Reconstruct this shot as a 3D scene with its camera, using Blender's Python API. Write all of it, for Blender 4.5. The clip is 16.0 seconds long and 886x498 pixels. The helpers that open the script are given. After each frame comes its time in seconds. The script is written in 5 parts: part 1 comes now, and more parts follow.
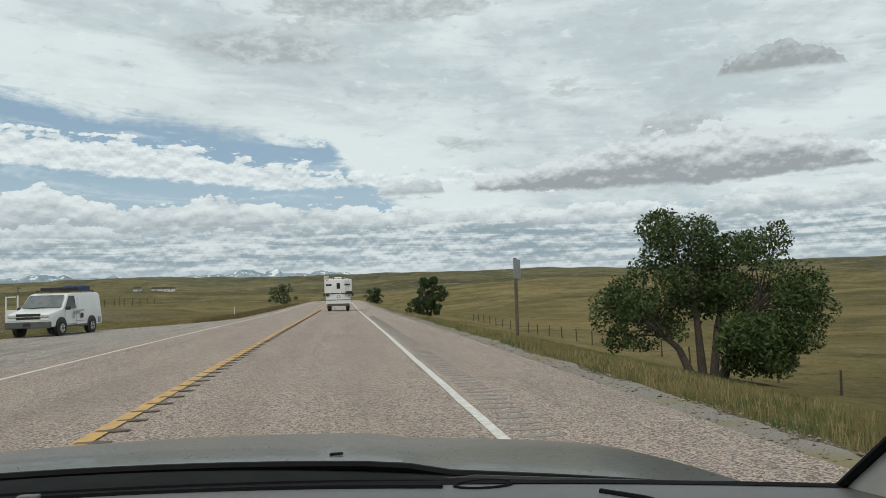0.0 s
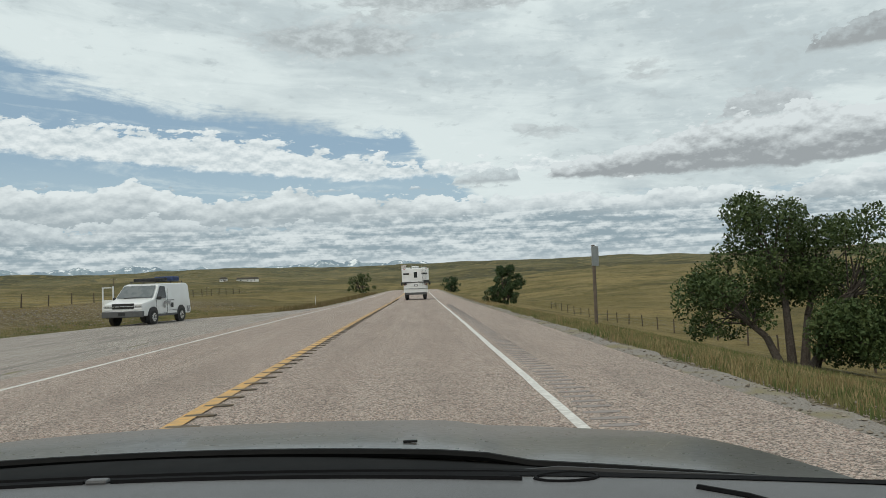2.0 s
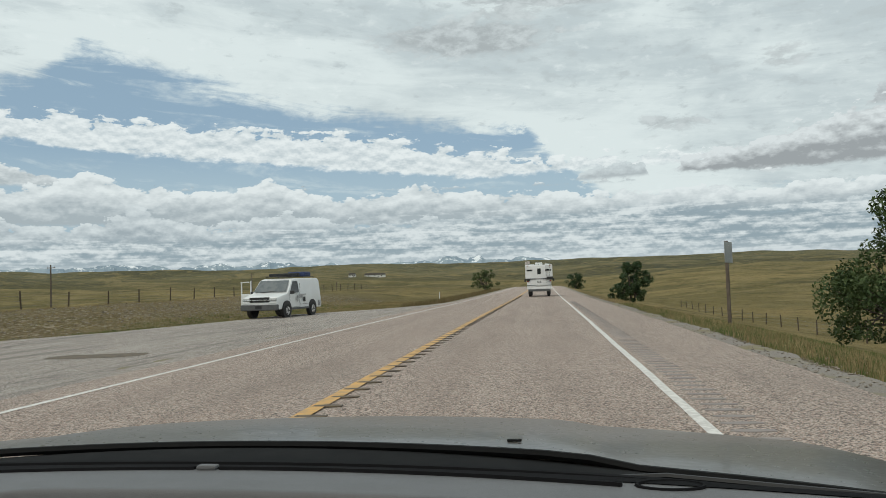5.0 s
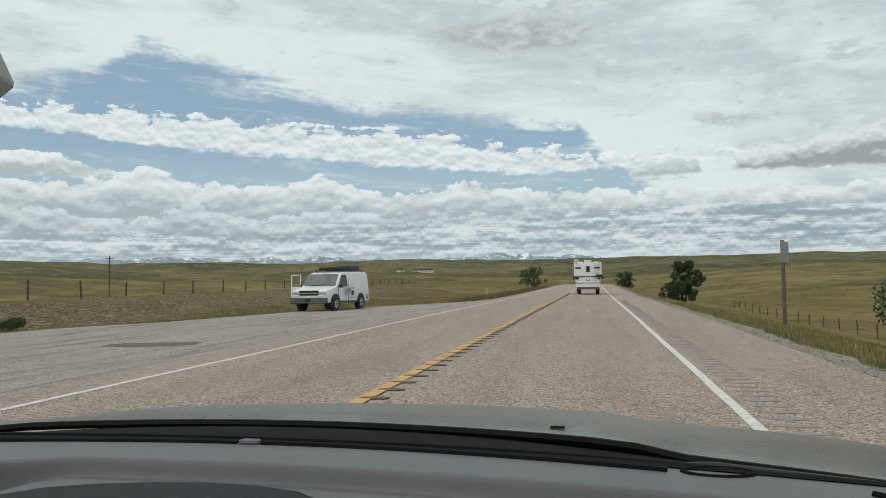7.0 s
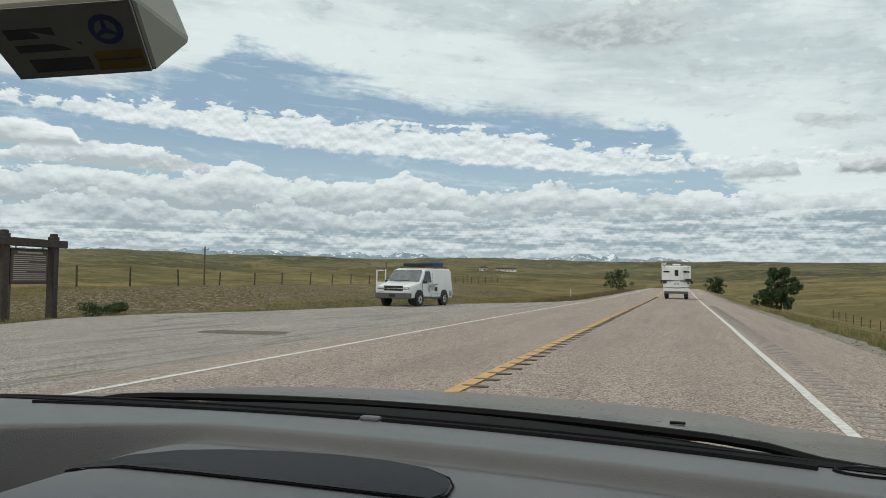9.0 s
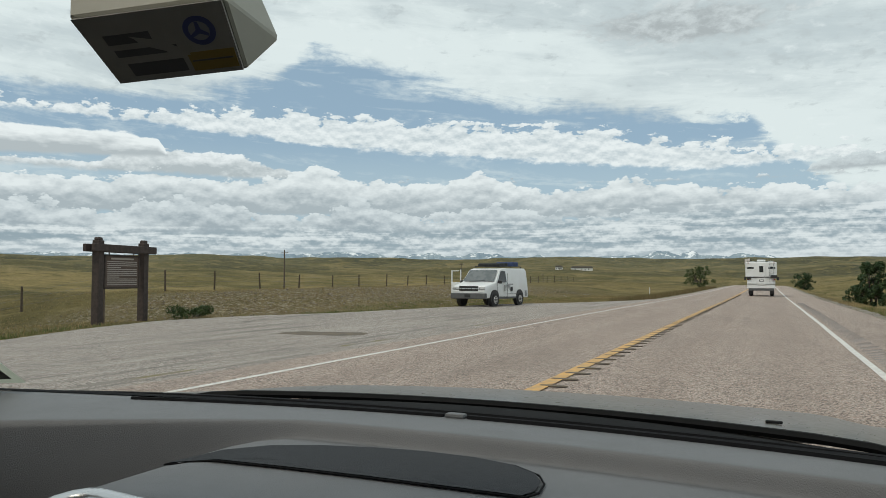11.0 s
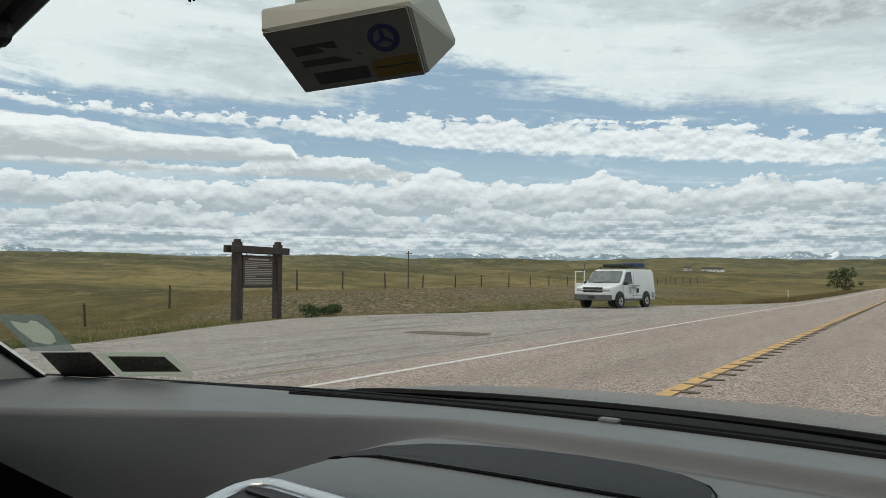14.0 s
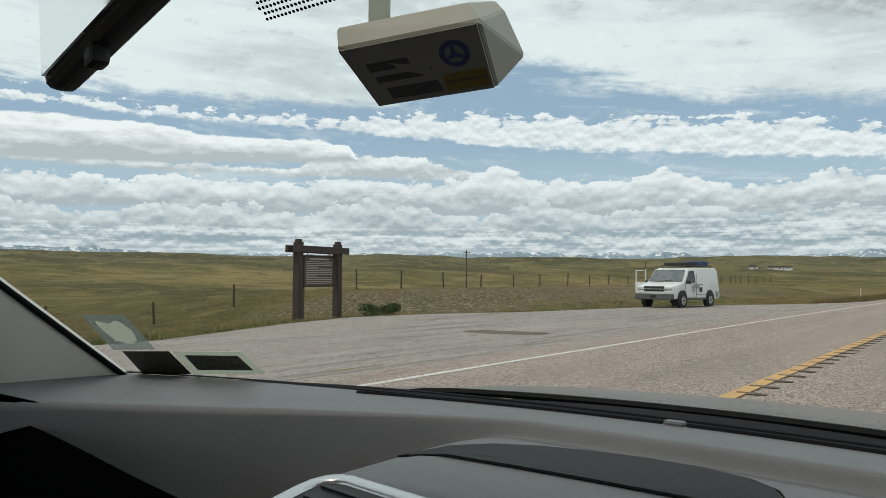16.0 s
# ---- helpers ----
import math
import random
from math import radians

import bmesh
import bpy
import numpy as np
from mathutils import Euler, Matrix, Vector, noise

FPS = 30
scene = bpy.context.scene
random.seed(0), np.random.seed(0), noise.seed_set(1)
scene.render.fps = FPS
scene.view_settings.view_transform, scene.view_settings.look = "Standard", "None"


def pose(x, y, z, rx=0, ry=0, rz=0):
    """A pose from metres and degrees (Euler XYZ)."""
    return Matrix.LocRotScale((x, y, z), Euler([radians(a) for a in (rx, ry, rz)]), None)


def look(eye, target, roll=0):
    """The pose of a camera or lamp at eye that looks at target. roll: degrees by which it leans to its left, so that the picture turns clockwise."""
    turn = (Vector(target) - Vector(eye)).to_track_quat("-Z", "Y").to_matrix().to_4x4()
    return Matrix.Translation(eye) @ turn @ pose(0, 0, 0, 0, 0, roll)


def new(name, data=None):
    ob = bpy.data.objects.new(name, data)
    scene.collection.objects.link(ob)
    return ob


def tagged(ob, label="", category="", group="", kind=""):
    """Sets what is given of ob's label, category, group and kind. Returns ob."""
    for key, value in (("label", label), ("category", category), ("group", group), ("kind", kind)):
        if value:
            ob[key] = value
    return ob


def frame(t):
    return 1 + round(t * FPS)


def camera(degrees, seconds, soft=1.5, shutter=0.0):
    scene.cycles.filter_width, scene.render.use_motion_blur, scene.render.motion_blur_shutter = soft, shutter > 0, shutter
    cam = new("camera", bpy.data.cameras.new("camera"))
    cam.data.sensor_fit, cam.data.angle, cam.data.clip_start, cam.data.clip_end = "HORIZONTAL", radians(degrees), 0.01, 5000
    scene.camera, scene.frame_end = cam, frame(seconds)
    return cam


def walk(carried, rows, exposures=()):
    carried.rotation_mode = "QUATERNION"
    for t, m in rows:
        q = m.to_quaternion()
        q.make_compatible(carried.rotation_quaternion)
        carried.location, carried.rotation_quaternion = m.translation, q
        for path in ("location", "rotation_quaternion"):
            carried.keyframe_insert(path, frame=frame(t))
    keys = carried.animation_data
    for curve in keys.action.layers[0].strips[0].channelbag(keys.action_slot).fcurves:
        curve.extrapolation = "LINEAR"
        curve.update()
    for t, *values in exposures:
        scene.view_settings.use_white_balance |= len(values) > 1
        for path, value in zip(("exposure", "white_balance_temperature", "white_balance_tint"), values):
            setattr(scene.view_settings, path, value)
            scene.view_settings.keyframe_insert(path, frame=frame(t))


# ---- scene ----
cam = camera(60.75, 16.0, soft=0.8)
walk(cam, [
    (0, pose(0.015, -0.086, 1.243, 93.287, 1.691, -7.503)),
    (0.5, pose(0.022, -0.066, 1.244, 93.179, 1.456, -6.427)),
    (1, pose(0.020, -0.051, 1.238, 92.959, 1.631, -4.910)),
    (1.5, pose(0.027, -0.040, 1.236, 92.812, 1.997, -3.502)),
    (2, pose(0.022, -0.029, 1.232, 92.612, 2.087, -1.697)),
    (2.5, pose(0.042, -0.023, 1.237, 92.538, 2.065, -0.918)),
    (3, pose(0.042, -0.018, 1.231, 92.632, 2.107, 0.197)),
    (3.5, pose(0.032, -0.012, 1.231, 92.670, 2.065, 1.903)),
    (4, pose(0.038, -0.009, 1.229, 92.751, 1.964, 4.206)),
    (6.5, pose(0.052, -0.019, 1.234, 92.395, 1.129, 10.281)),
    (7, pose(0.052, -0.002, 1.213, 92.427, 0.783, 11.251)),
    (7.5, pose(0.021, 0.013, 1.198, 92.397, 0.055, 13.201)),
    (8, pose(0.007, 0.018, 1.189, 92.371, -0.699, 14.441)),
    (8.5, pose(-0.001, 0.011, 1.193, 92.322, -1.061, 15.700)),
    (9, pose(0.004, 0.004, 1.194, 92.297, -1.022, 17.501)),
    (9.5, pose(0.002, 0.009, 1.187, 92.241, -0.607, 19.455)),
    (12, pose(-0.009, 0.006, 1.191, 92.301, -0.231, 25.680)),
    (12.5, pose(-0.011, 0.005, 1.189, 92.309, -0.154, 27.711)),
    (13, pose(-0.039, -0.007, 1.201, 92.304, -0.328, 30.378)),
    (13.5, pose(-0.035, -0.004, 1.194, 92.298, -0.315, 31.835)),
    (14, pose(-0.035, -0.005, 1.190, 92.242, -0.523, 32.381)),
    (14.5, pose(-0.010, -0.011, 1.198, 92.263, -0.211, 32.989)),
    (15, pose(-0.013, -0.018, 1.197, 92.265, -0.118, 34.066)),
    (15.5, pose(-0.027, -0.014, 1.190, 92.127, -0.296, 35.545)),
    (16, pose(-0.032, -0.022, 1.194, 92.131, -0.429, 36.773)),
], exposures=[(0.0, -0.06), (9.0, -0.03), (12.0, 0.0), (16.0, 0.03)])

# ---------------------------------------------------------------- sky and light
EYE = 1.19                      # height of the eye over the road
SUN_AZ, SUN_EL = 150.0, 52.0    # degrees left of the road's direction, above the horizon


class Graph:
    """Short notation for math nodes."""

    def __init__(self, tree):
        self.tree = tree

    def node(self, kind):
        return self.tree.nodes.new(kind)

    def put(self, socket, value):
        if isinstance(value, bpy.types.NodeSocket):
            self.tree.links.new(value, socket)
        else:
            socket.default_value = value

    def m(self, op, a, b=0.0, c=0.0, clamp=False):
        n = self.node("ShaderNodeMath")
        n.operation, n.use_clamp = op, clamp
        for s, v in zip(n.inputs, (a, b, c)):
            self.put(s, v)
        return n.outputs[0]

    def xyz(self, x, y, z=0.0):
        n = self.node("ShaderNodeCombineXYZ")
        for s, v in zip(n.inputs, (x, y, z)):
            self.put(s, v)
        return n.outputs[0]

    def split(self, v):
        n = self.node("ShaderNodeSeparateXYZ")
        self.put(n.inputs[0], v)
        return n.outputs

    def noise(self, v, scale=1.0, detail=4.0, rough=0.5, warp=0.0):
        n = self.node("ShaderNodeTexNoise")
        self.put(n.inputs["Vector"], v)
        for k, s in (("Scale", scale), ("Detail", detail), ("Roughness", rough), ("Distortion", warp)):
            self.put(n.inputs[k], s)
        return n.outputs[0]

    def step(self, v, lo, hi, a=0.0, b=1.0):
        n = self.node("ShaderNodeMapRange")
        n.interpolation_type = "SMOOTHSTEP"
        for s, w in zip(n.inputs, (v, lo, hi, a, b)):
            self.put(s, w)
        return n.outputs[0]

    def mix(self, f, a, b, blend="MIX"):
        n = self.node("ShaderNodeMix")
        n.data_type, n.blend_type = "RGBA", blend
        self.put(n.inputs[0], f)
        for s, v in ((n.inputs[6], a), (n.inputs[7], b)):
            self.put(s, v if isinstance(v, bpy.types.NodeSocket) else (*v, 1.0))
        return n.outputs[2]


def make_sky():
    """Nishita behind layers of cloud: a high veil, a band of torn white puffs, heaped rows and flat strata."""
    world = bpy.data.worlds.new("sky")
    scene.world = world
    world.use_nodes = True
    world.node_tree.nodes.clear()
    g = Graph(world.node_tree)
    x, y, z = g.split(g.node("ShaderNodeTexCoord").outputs["Generated"])
    az = g.m("DEGREES", g.m("ARCTAN2", g.m("MULTIPLY", x, -1.0), y))
    el = g.m("DEGREES", g.m("ARCSINE", z))

    def add(*v):
        out = v[0]
        for w in v[1:]:
            out = g.m("ADD", out, w)
        return out

    def mul(a, b):
        return g.m("MULTIPLY", a, b)

    def sub(a, b):
        return g.m("SUBTRACT", a, b)

    def plane(sa, se, seed, lift=0.0):
        return g.xyz(mul(az, sa), mul(g.m("ADD", el, lift) if lift else el, se), seed)

    def curve(points, a=None):
        """A height over the azimuth, straight between the points."""
        out = points[0][1]
        for (a0, e0), (a1, e1) in zip(points, points[1:]):
            n = g.node("ShaderNodeMapRange")
            for socket, w in zip(n.inputs, (az if a is None else a, a0, a1, 0.0, e1 - e0)):
                g.put(socket, w)
            out = g.m("ADD", n.outputs[0], out)
        return out

    made = {}

    def billow(sa, se, lift=0.0):
        """Rounded lumps like a cauliflower's, about 0 to 1; layers of one size share them."""
        if (sa, se, lift) not in made:
            cells = g.node("ShaderNodeTexVoronoi")
            cells.voronoi_dimensions, cells.feature, cells.normalize = "2D", "SMOOTH_F1", True
            g.put(cells.inputs["Vector"], plane(sa, se, 0.0, lift))
            for k, w in (("Scale", 1.0), ("Detail", 3.0), ("Roughness", 0.55), ("Lacunarity", 2.3), ("Smoothness", 0.25)):
                g.put(cells.inputs[k], w)
            made[sa, se, lift] = sub(1.0, mul(cells.outputs["Distance"], 1.5))
        return made[sa, se, lift]

    fine = sub(g.noise(plane(0.9, 1.7, 1.0), 1.0, 8.0, 0.62), 0.5)
    broad = sub(g.noise(plane(0.16, 0.36, 7.0), 1.0, 6.0, 0.58), 0.5)
    wisp = sub(g.noise(g.xyz(mul(add(az, mul(el, 1.6)), 0.10), mul(add(el, mul(az, -0.10)), 0.75), 9.0), 1.0, 10.0, 0.64, 0.7), 0.5)
    swell = sub(g.noise(plane(0.055, 0.15, 3.0), 1.0, 8.0, 0.55, 0.5), 0.5)
    puff = sub(g.noise(plane(0.42, 1.05, 12.0), 1.0, 9.0, 0.60, 0.35), 0.5)

    # the clear sky
    nishita = g.node("ShaderNodeTexSky")
    nishita.sky_type, nishita.sun_disc = "NISHITA", False
    nishita.sun_elevation, nishita.sun_rotation = radians(SUN_EL), radians(-SUN_AZ)
    clear = g.node("ShaderNodeVectorMath")
    clear.operation = "SCALE"
    g.put(clear.inputs[0], nishita.outputs[0])
    g.put(clear.inputs["Scale"], 0.10)
    col = g.mix(0.75, clear.outputs[0], (0.315, 0.455, 0.565))
    col = g.mix(g.step(el, 7.0, 10.5, 0.55, 0.0), col, (0.44, 0.575, 0.64))
    col = g.mix(g.step(add(wisp, mul(fine, 0.25)), 0.02, 0.22, 0.0, 0.55), col, (0.64, 0.74, 0.76))

    # the high veil, open along a torn band
    veil = g.mix(g.step(add(swell, mul(wisp, 0.35)), -0.12, 0.12), (0.54, 0.625, 0.645), (0.73, 0.82, 0.82))
    veil = g.mix(g.step(add(puff, mul(fine, 0.5)), 0.05, 0.28, 0.0, 0.55), veil, (0.80, 0.88, 0.88))
    veil = g.mix(g.step(add(puff, mul(fine, 0.6), mul(swell, 0.6)), -0.05, -0.24, 0.0, 0.7), veil, (0.50, 0.57, 0.585))
    edge = curve([(-5.5, 5.6), (-1.5, 8.8), (1.0, 11.4), (4, 11.6), (9, 12.0), (14, 12.7), (19, 13.1), (24, 14.3), (28, 15.4), (33, 16.8), (36, 14.2), (42, 12.9), (52, 12.4), (66, 13.2)])
    over = add(sub(el, edge), mul(broad, 2.2), mul(wisp, 3.4), mul(fine, 1.3), mul(g.step(az, 9.0, -3.0), g.m("MAXIMUM", mul(add(puff, mul(fine, 0.8)), 7.0), 0.0)))
    col = g.mix(g.step(over, -0.55, 0.75), col, veil)

    # grey undersides drifting high up
    def heap_mask(rows):
        total = 0.0
        for a0, e0, ra, re, gain in rows:
            u = g.m("DIVIDE", sub(az, a0), ra)
            v = g.m("DIVIDE", sub(el, e0), re)
            total = g.m("ADD", mul(g.m("EXPONENT", mul(add(mul(u, u), mul(v, v)), -1.0)), gain), total)
        return total
    high = add(heap_mask(HIGH_GREY), mul(puff, 1.5), mul(broad, 0.9), mul(fine, 0.5))
    col = g.mix(g.step(high, 0.38, 0.62, 0.0, 0.85), col, g.mix(g.step(add(fine, puff), -0.2, 0.25), (0.40, 0.445, 0.455), (0.60, 0.665, 0.675)))

    # the band of torn white puffs
    top = curve([(-2, 9.0), (3, 9.6), (8, 10.3), (14, 11.2), (24, 11.7), (34, 12.1), (42, 12.3), (52, 12.2), (66, 12.6)])
    low = curve([(-2, 8.2), (6, 8.1), (15, 8.7), (24, 9.4), (34, 10.0), (42, 10.6), (52, 10.9), (66, 11.2)])
    tear = billow(0.62, 1.25)
    rag = add(mul(sub(tear, 0.5), 1.5), mul(puff, 3.2), mul(fine, 2.2))
    far = g.step(az, 34.0, 48.0, 0.0, 1.0)
    upper = add(sub(top, el), rag, mul(far, -0.55))
    under = add(sub(el, low), mul(fine, 1.0), mul(puff, 1.1), mul(far, -0.25))
    band = mul(g.step(upper, 0.0, 0.28), g.step(under, -0.18, 0.22))
    lit = add(mul(sub(tear, billow(0.62, 1.25, 0.3)), 1.6), 0.62, mul(fine, 0.9), mul(puff, 0.8))
    lit = g.m("ADD", lit, 0.0, clamp=True)
    col = g.mix(mul(band, 0.96), col, g.mix(lit, (0.53, 0.615, 0.645), (0.82, 0.885, 0.885)))

    # heaps: lit rounded tops, grey bases; (top, base, lump size, smoothness, bright, dark)
    for tops, bases, sa, se, rough, bright, dark, deep in HEAPS:
        h0, h1 = billow(sa, se), billow(sa, se, 0.42)
        t, b = curve(tops), curve(bases)
        lump = sub(h0, 0.42)
        up = add(sub(t, el), mul(lump, 2.0 * rough), mul(fine, 1.3 * rough), mul(broad, 1.2 * rough))
        down = add(sub(el, b), mul(fine, 0.8 * rough), mul(broad, 1.0 * rough))
        inside = mul(g.step(up, 0.0, 0.16), g.step(down, -0.12, 0.25))
        rise = g.m("DIVIDE", sub(el, b), g.m("MAXIMUM", sub(t, b), 0.3))
        lit = add(mul(sub(h0, h1), 1.35), mul(g.step(rise, 0.0, 1.05), deep), mul(fine, 0.8), mul(puff, 0.6), mul(broad, 0.9), 0.24 - 0.38 * deep)
        lit = g.m("ADD", lit, 0.0, clamp=True)
        col = g.mix(inside, col, g.mix(lit, dark, bright))

    # flat strata down to the horizon
    line = sub(g.noise(g.xyz(mul(az, 0.10), mul(add(el, mul(az, 0.012)), 1.9), 6.0), 1.0, 8.0, 0.62, 0.35), 0.5)
    s0, s1 = billow(0.62, 1.25), billow(0.62, 1.25, 0.3)
    bright = add(mul(sub(s0, s1), 1.0), mul(line, 2.6), mul(fine, 0.8), mul(broad, 0.8))
    layers = g.mix(g.step(bright, -0.42, 0.48), (0.30, 0.385, 0.43), (0.70, 0.77, 0.78))
    reach = curve([(-38, 4.9), (-25, 4.8), (-10, 5.3), (2, 5.1), (12, 4.6), (22, 4.0), (40, 3.4), (66, 3.6)])
    floor_of = g.step(add(sub(reach, el), mul(fine, 1.8), mul(line, 2.4)), -0.5, 0.5)
    col = g.mix(floor_of, col, layers)
    col = g.mix(g.step(el, 1.3, 2.8, 0.5, 0.0), col, (0.56, 0.635, 0.66))
    col = g.mix(g.step(el, -2.0, 0.0, 1.0, 0.0), col, (0.15, 0.15, 0.11))
    back = g.node("ShaderNodeBackground")
    g.put(back.inputs[0], col)
    g.put(back.inputs[1], 1.0)
    g.tree.links.new(back.outputs[0], g.node("ShaderNodeOutputWorld").inputs[0])


# azimuth to the left, elevation, half width, half height (degrees), strength
HIGH_GREY = [(-3, 21.2, 10, 1.3, 1.1), (4, 18.0, 9, 1.3, 0.55), (-17, 14.8, 4, 1.0, 0.55), (-10, 11.2, 5, 0.9, 0.5), (7, 18.0, 6, 1.6, 0.4), (-24, 12.8, 5, 0.6, 0.4)]
HEAPS = [
    # the small dark heap, the long dark heap and the one behind it
    ([(-37.0, 13.0), (-36.2, 15.0), (-34, 16.0), (-32.6, 16.6), (-31, 16.0), (-28.4, 15.3), (-27.8, 13.5)], [(-37, 14.4), (-28, 14.6)], 0.80, 1.2, 0.6, (0.50, 0.565, 0.58), (0.36, 0.395, 0.405), 0.55),
    ([(-30, 9.8), (-28, 12.1), (-25, 12.5), (-23, 12.0), (-21.5, 10)], [(-30, 10.8), (-21, 10.8)], 0.80, 1.2, 0.6, (0.60, 0.665, 0.68), (0.46, 0.51, 0.525), 0.7),
    ([(-38.5, 6.9), (-37, 8.8), (-33, 10.4), (-29, 10.9), (-25.5, 11.4), (-21, 10.5), (-17, 9.7), (-14, 9.0), (-10.5, 8.3), (-9, 6.8)], [(-37, 7.7), (-30, 7.2), (-20, 7.3), (-10, 7.5)], 0.40, 0.72, 1.0, (0.71, 0.775, 0.785), (0.345, 0.38, 0.395), 1.15),
    ([(-8.5, 6.6), (-7.5, 8.3), (-5, 8.5), (-3, 7.9), (-2, 6.8)], [(-9, 7.5), (-2, 7.4)], 0.80, 1.2, 0.5, (0.62, 0.70, 0.715), (0.45, 0.51, 0.53), 0.9),
    # two smooth rolls
    ([(33, 7.0), (35, 8.3), (40, 8.9), (46, 9.0), (48, 8.0)], [(33, 7.2), (40, 7.3), (48, 7.4)], 0.40, 0.72, 0.6, (0.80, 0.865, 0.87), (0.45, 0.515, 0.535), 0.9),
    ([(42.8, 7.8), (44, 9.7), (48, 10.0), (54, 10.2), (60, 10.6), (70, 10.8)], [(43, 8.6), (52, 8.2), (60, 7.8), (70, 7.5)], 0.16, 0.6, 0.35, (0.82, 0.885, 0.885), (0.45, 0.51, 0.53), 1.3),
    # heaped rows above the horizon, one before the other
    ([(-38, 6.4), (-32, 6.3), (-26, 5.7), (-8, 6.0), (0, 6.3), (6, 6.8), (9.5, 7.4), (13, 6.3), (17, 6.8), (19.5, 7.8), (22, 7.1), (26, 6.7), (30, 7.0), (33, 8.0), (36, 6.9), (42, 7.3), (48, 6.7), (54, 7.0), (60, 6.3), (70, 6.6)], [(-38, 4.6), (-20, 4.4), (0, 4.5), (70, 4.6)], 0.27, 0.52, 1.0, (0.76, 0.83, 0.835), (0.40, 0.47, 0.50), 0.95),
    ([(-38, 4.3), (-24, 4.6), (-12, 3.9), (-4, 4.5), (4, 4.9), (12, 4.2), (20, 5.2), (24, 4.3), (29, 5.6), (34, 4.4), (42, 5.4), (48, 4.2), (54, 5.2), (62, 4.2), (70, 4.9)], [(-38, 2.6), (70, 2.7)], 0.40, 0.72, 1.1, (0.66, 0.735, 0.75), (0.36, 0.43, 0.465), 0.7),
]
make_sky()

sun = new("sun", bpy.data.lights.new("sun", "SUN"))
sun.data.energy, sun.data.angle, sun.data.color = 1.15, radians(12), (1.0, 0.90, 0.74)
sun.matrix_world = look((0, 0, 50), (math.sin(radians(SUN_AZ)) * 50, -math.cos(radians(SUN_AZ)) * 50, 50 - 50 * math.tan(radians(SUN_EL))))

# ---------------------------------------------------------------- materials


def material(name, colour, rough=0.6, metal=0.0, second=None, scale=6.0, amount=0.5, bump=0.0, bump_scale=40.0,
             third=None, third_scale=1.0, spec=0.5, coat=0.0, detail=6.0, random_piece=0.0):
    mat = bpy.data.materials.new(name)
    mat.use_nodes = True
    mat.node_tree.nodes.clear()
    g = Graph(mat.node_tree)
    bsdf = g.node("ShaderNodeBsdfPrincipled")
    place = g.node("ShaderNodeNewGeometry").outputs["Position"]
    col = g.mix(0.0, colour, colour)
    if second:
        col = g.mix(g.m("MULTIPLY", g.step(g.noise(place, scale, detail, 0.6), 0.38, 0.62), amount), col, second)
    if third:
        col = g.mix(g.step(g.noise(place, third_scale, 5.0, 0.55), 0.48, 0.66), col, third)
    if random_piece:
        r = g.node("ShaderNodeObjectInfo").outputs["Random"]
        col = g.mix(g.m("MULTIPLY", r, random_piece), col, tuple(c * 0.45 for c in colour))
    g.put(bsdf.inputs["Base Color"], col)
    g.put(bsdf.inputs["Metallic"], metal)
    g.put(bsdf.inputs["Specular IOR Level"], spec)
    g.put(bsdf.inputs["Coat Weight"], coat)
    g.put(bsdf.inputs["Coat Roughness"], 0.06)
    g.put(bsdf.inputs["Roughness"], g.m("MULTIPLY_ADD", g.noise(place, scale * 2.3, 4.0), 0.16, rough - 0.08, clamp=True))
    if bump:
        b = g.node("ShaderNodeBump")
        g.put(b.inputs["Height"], g.noise(place, bump_scale, 4.0, 0.6))
        g.put(b.inputs["Distance"], bump)
        g.tree.links.new(b.outputs[0], bsdf.inputs["Normal"])
    g.tree.links.new(bsdf.outputs[0], g.node("ShaderNodeOutputMaterial").inputs[0])
    return mat


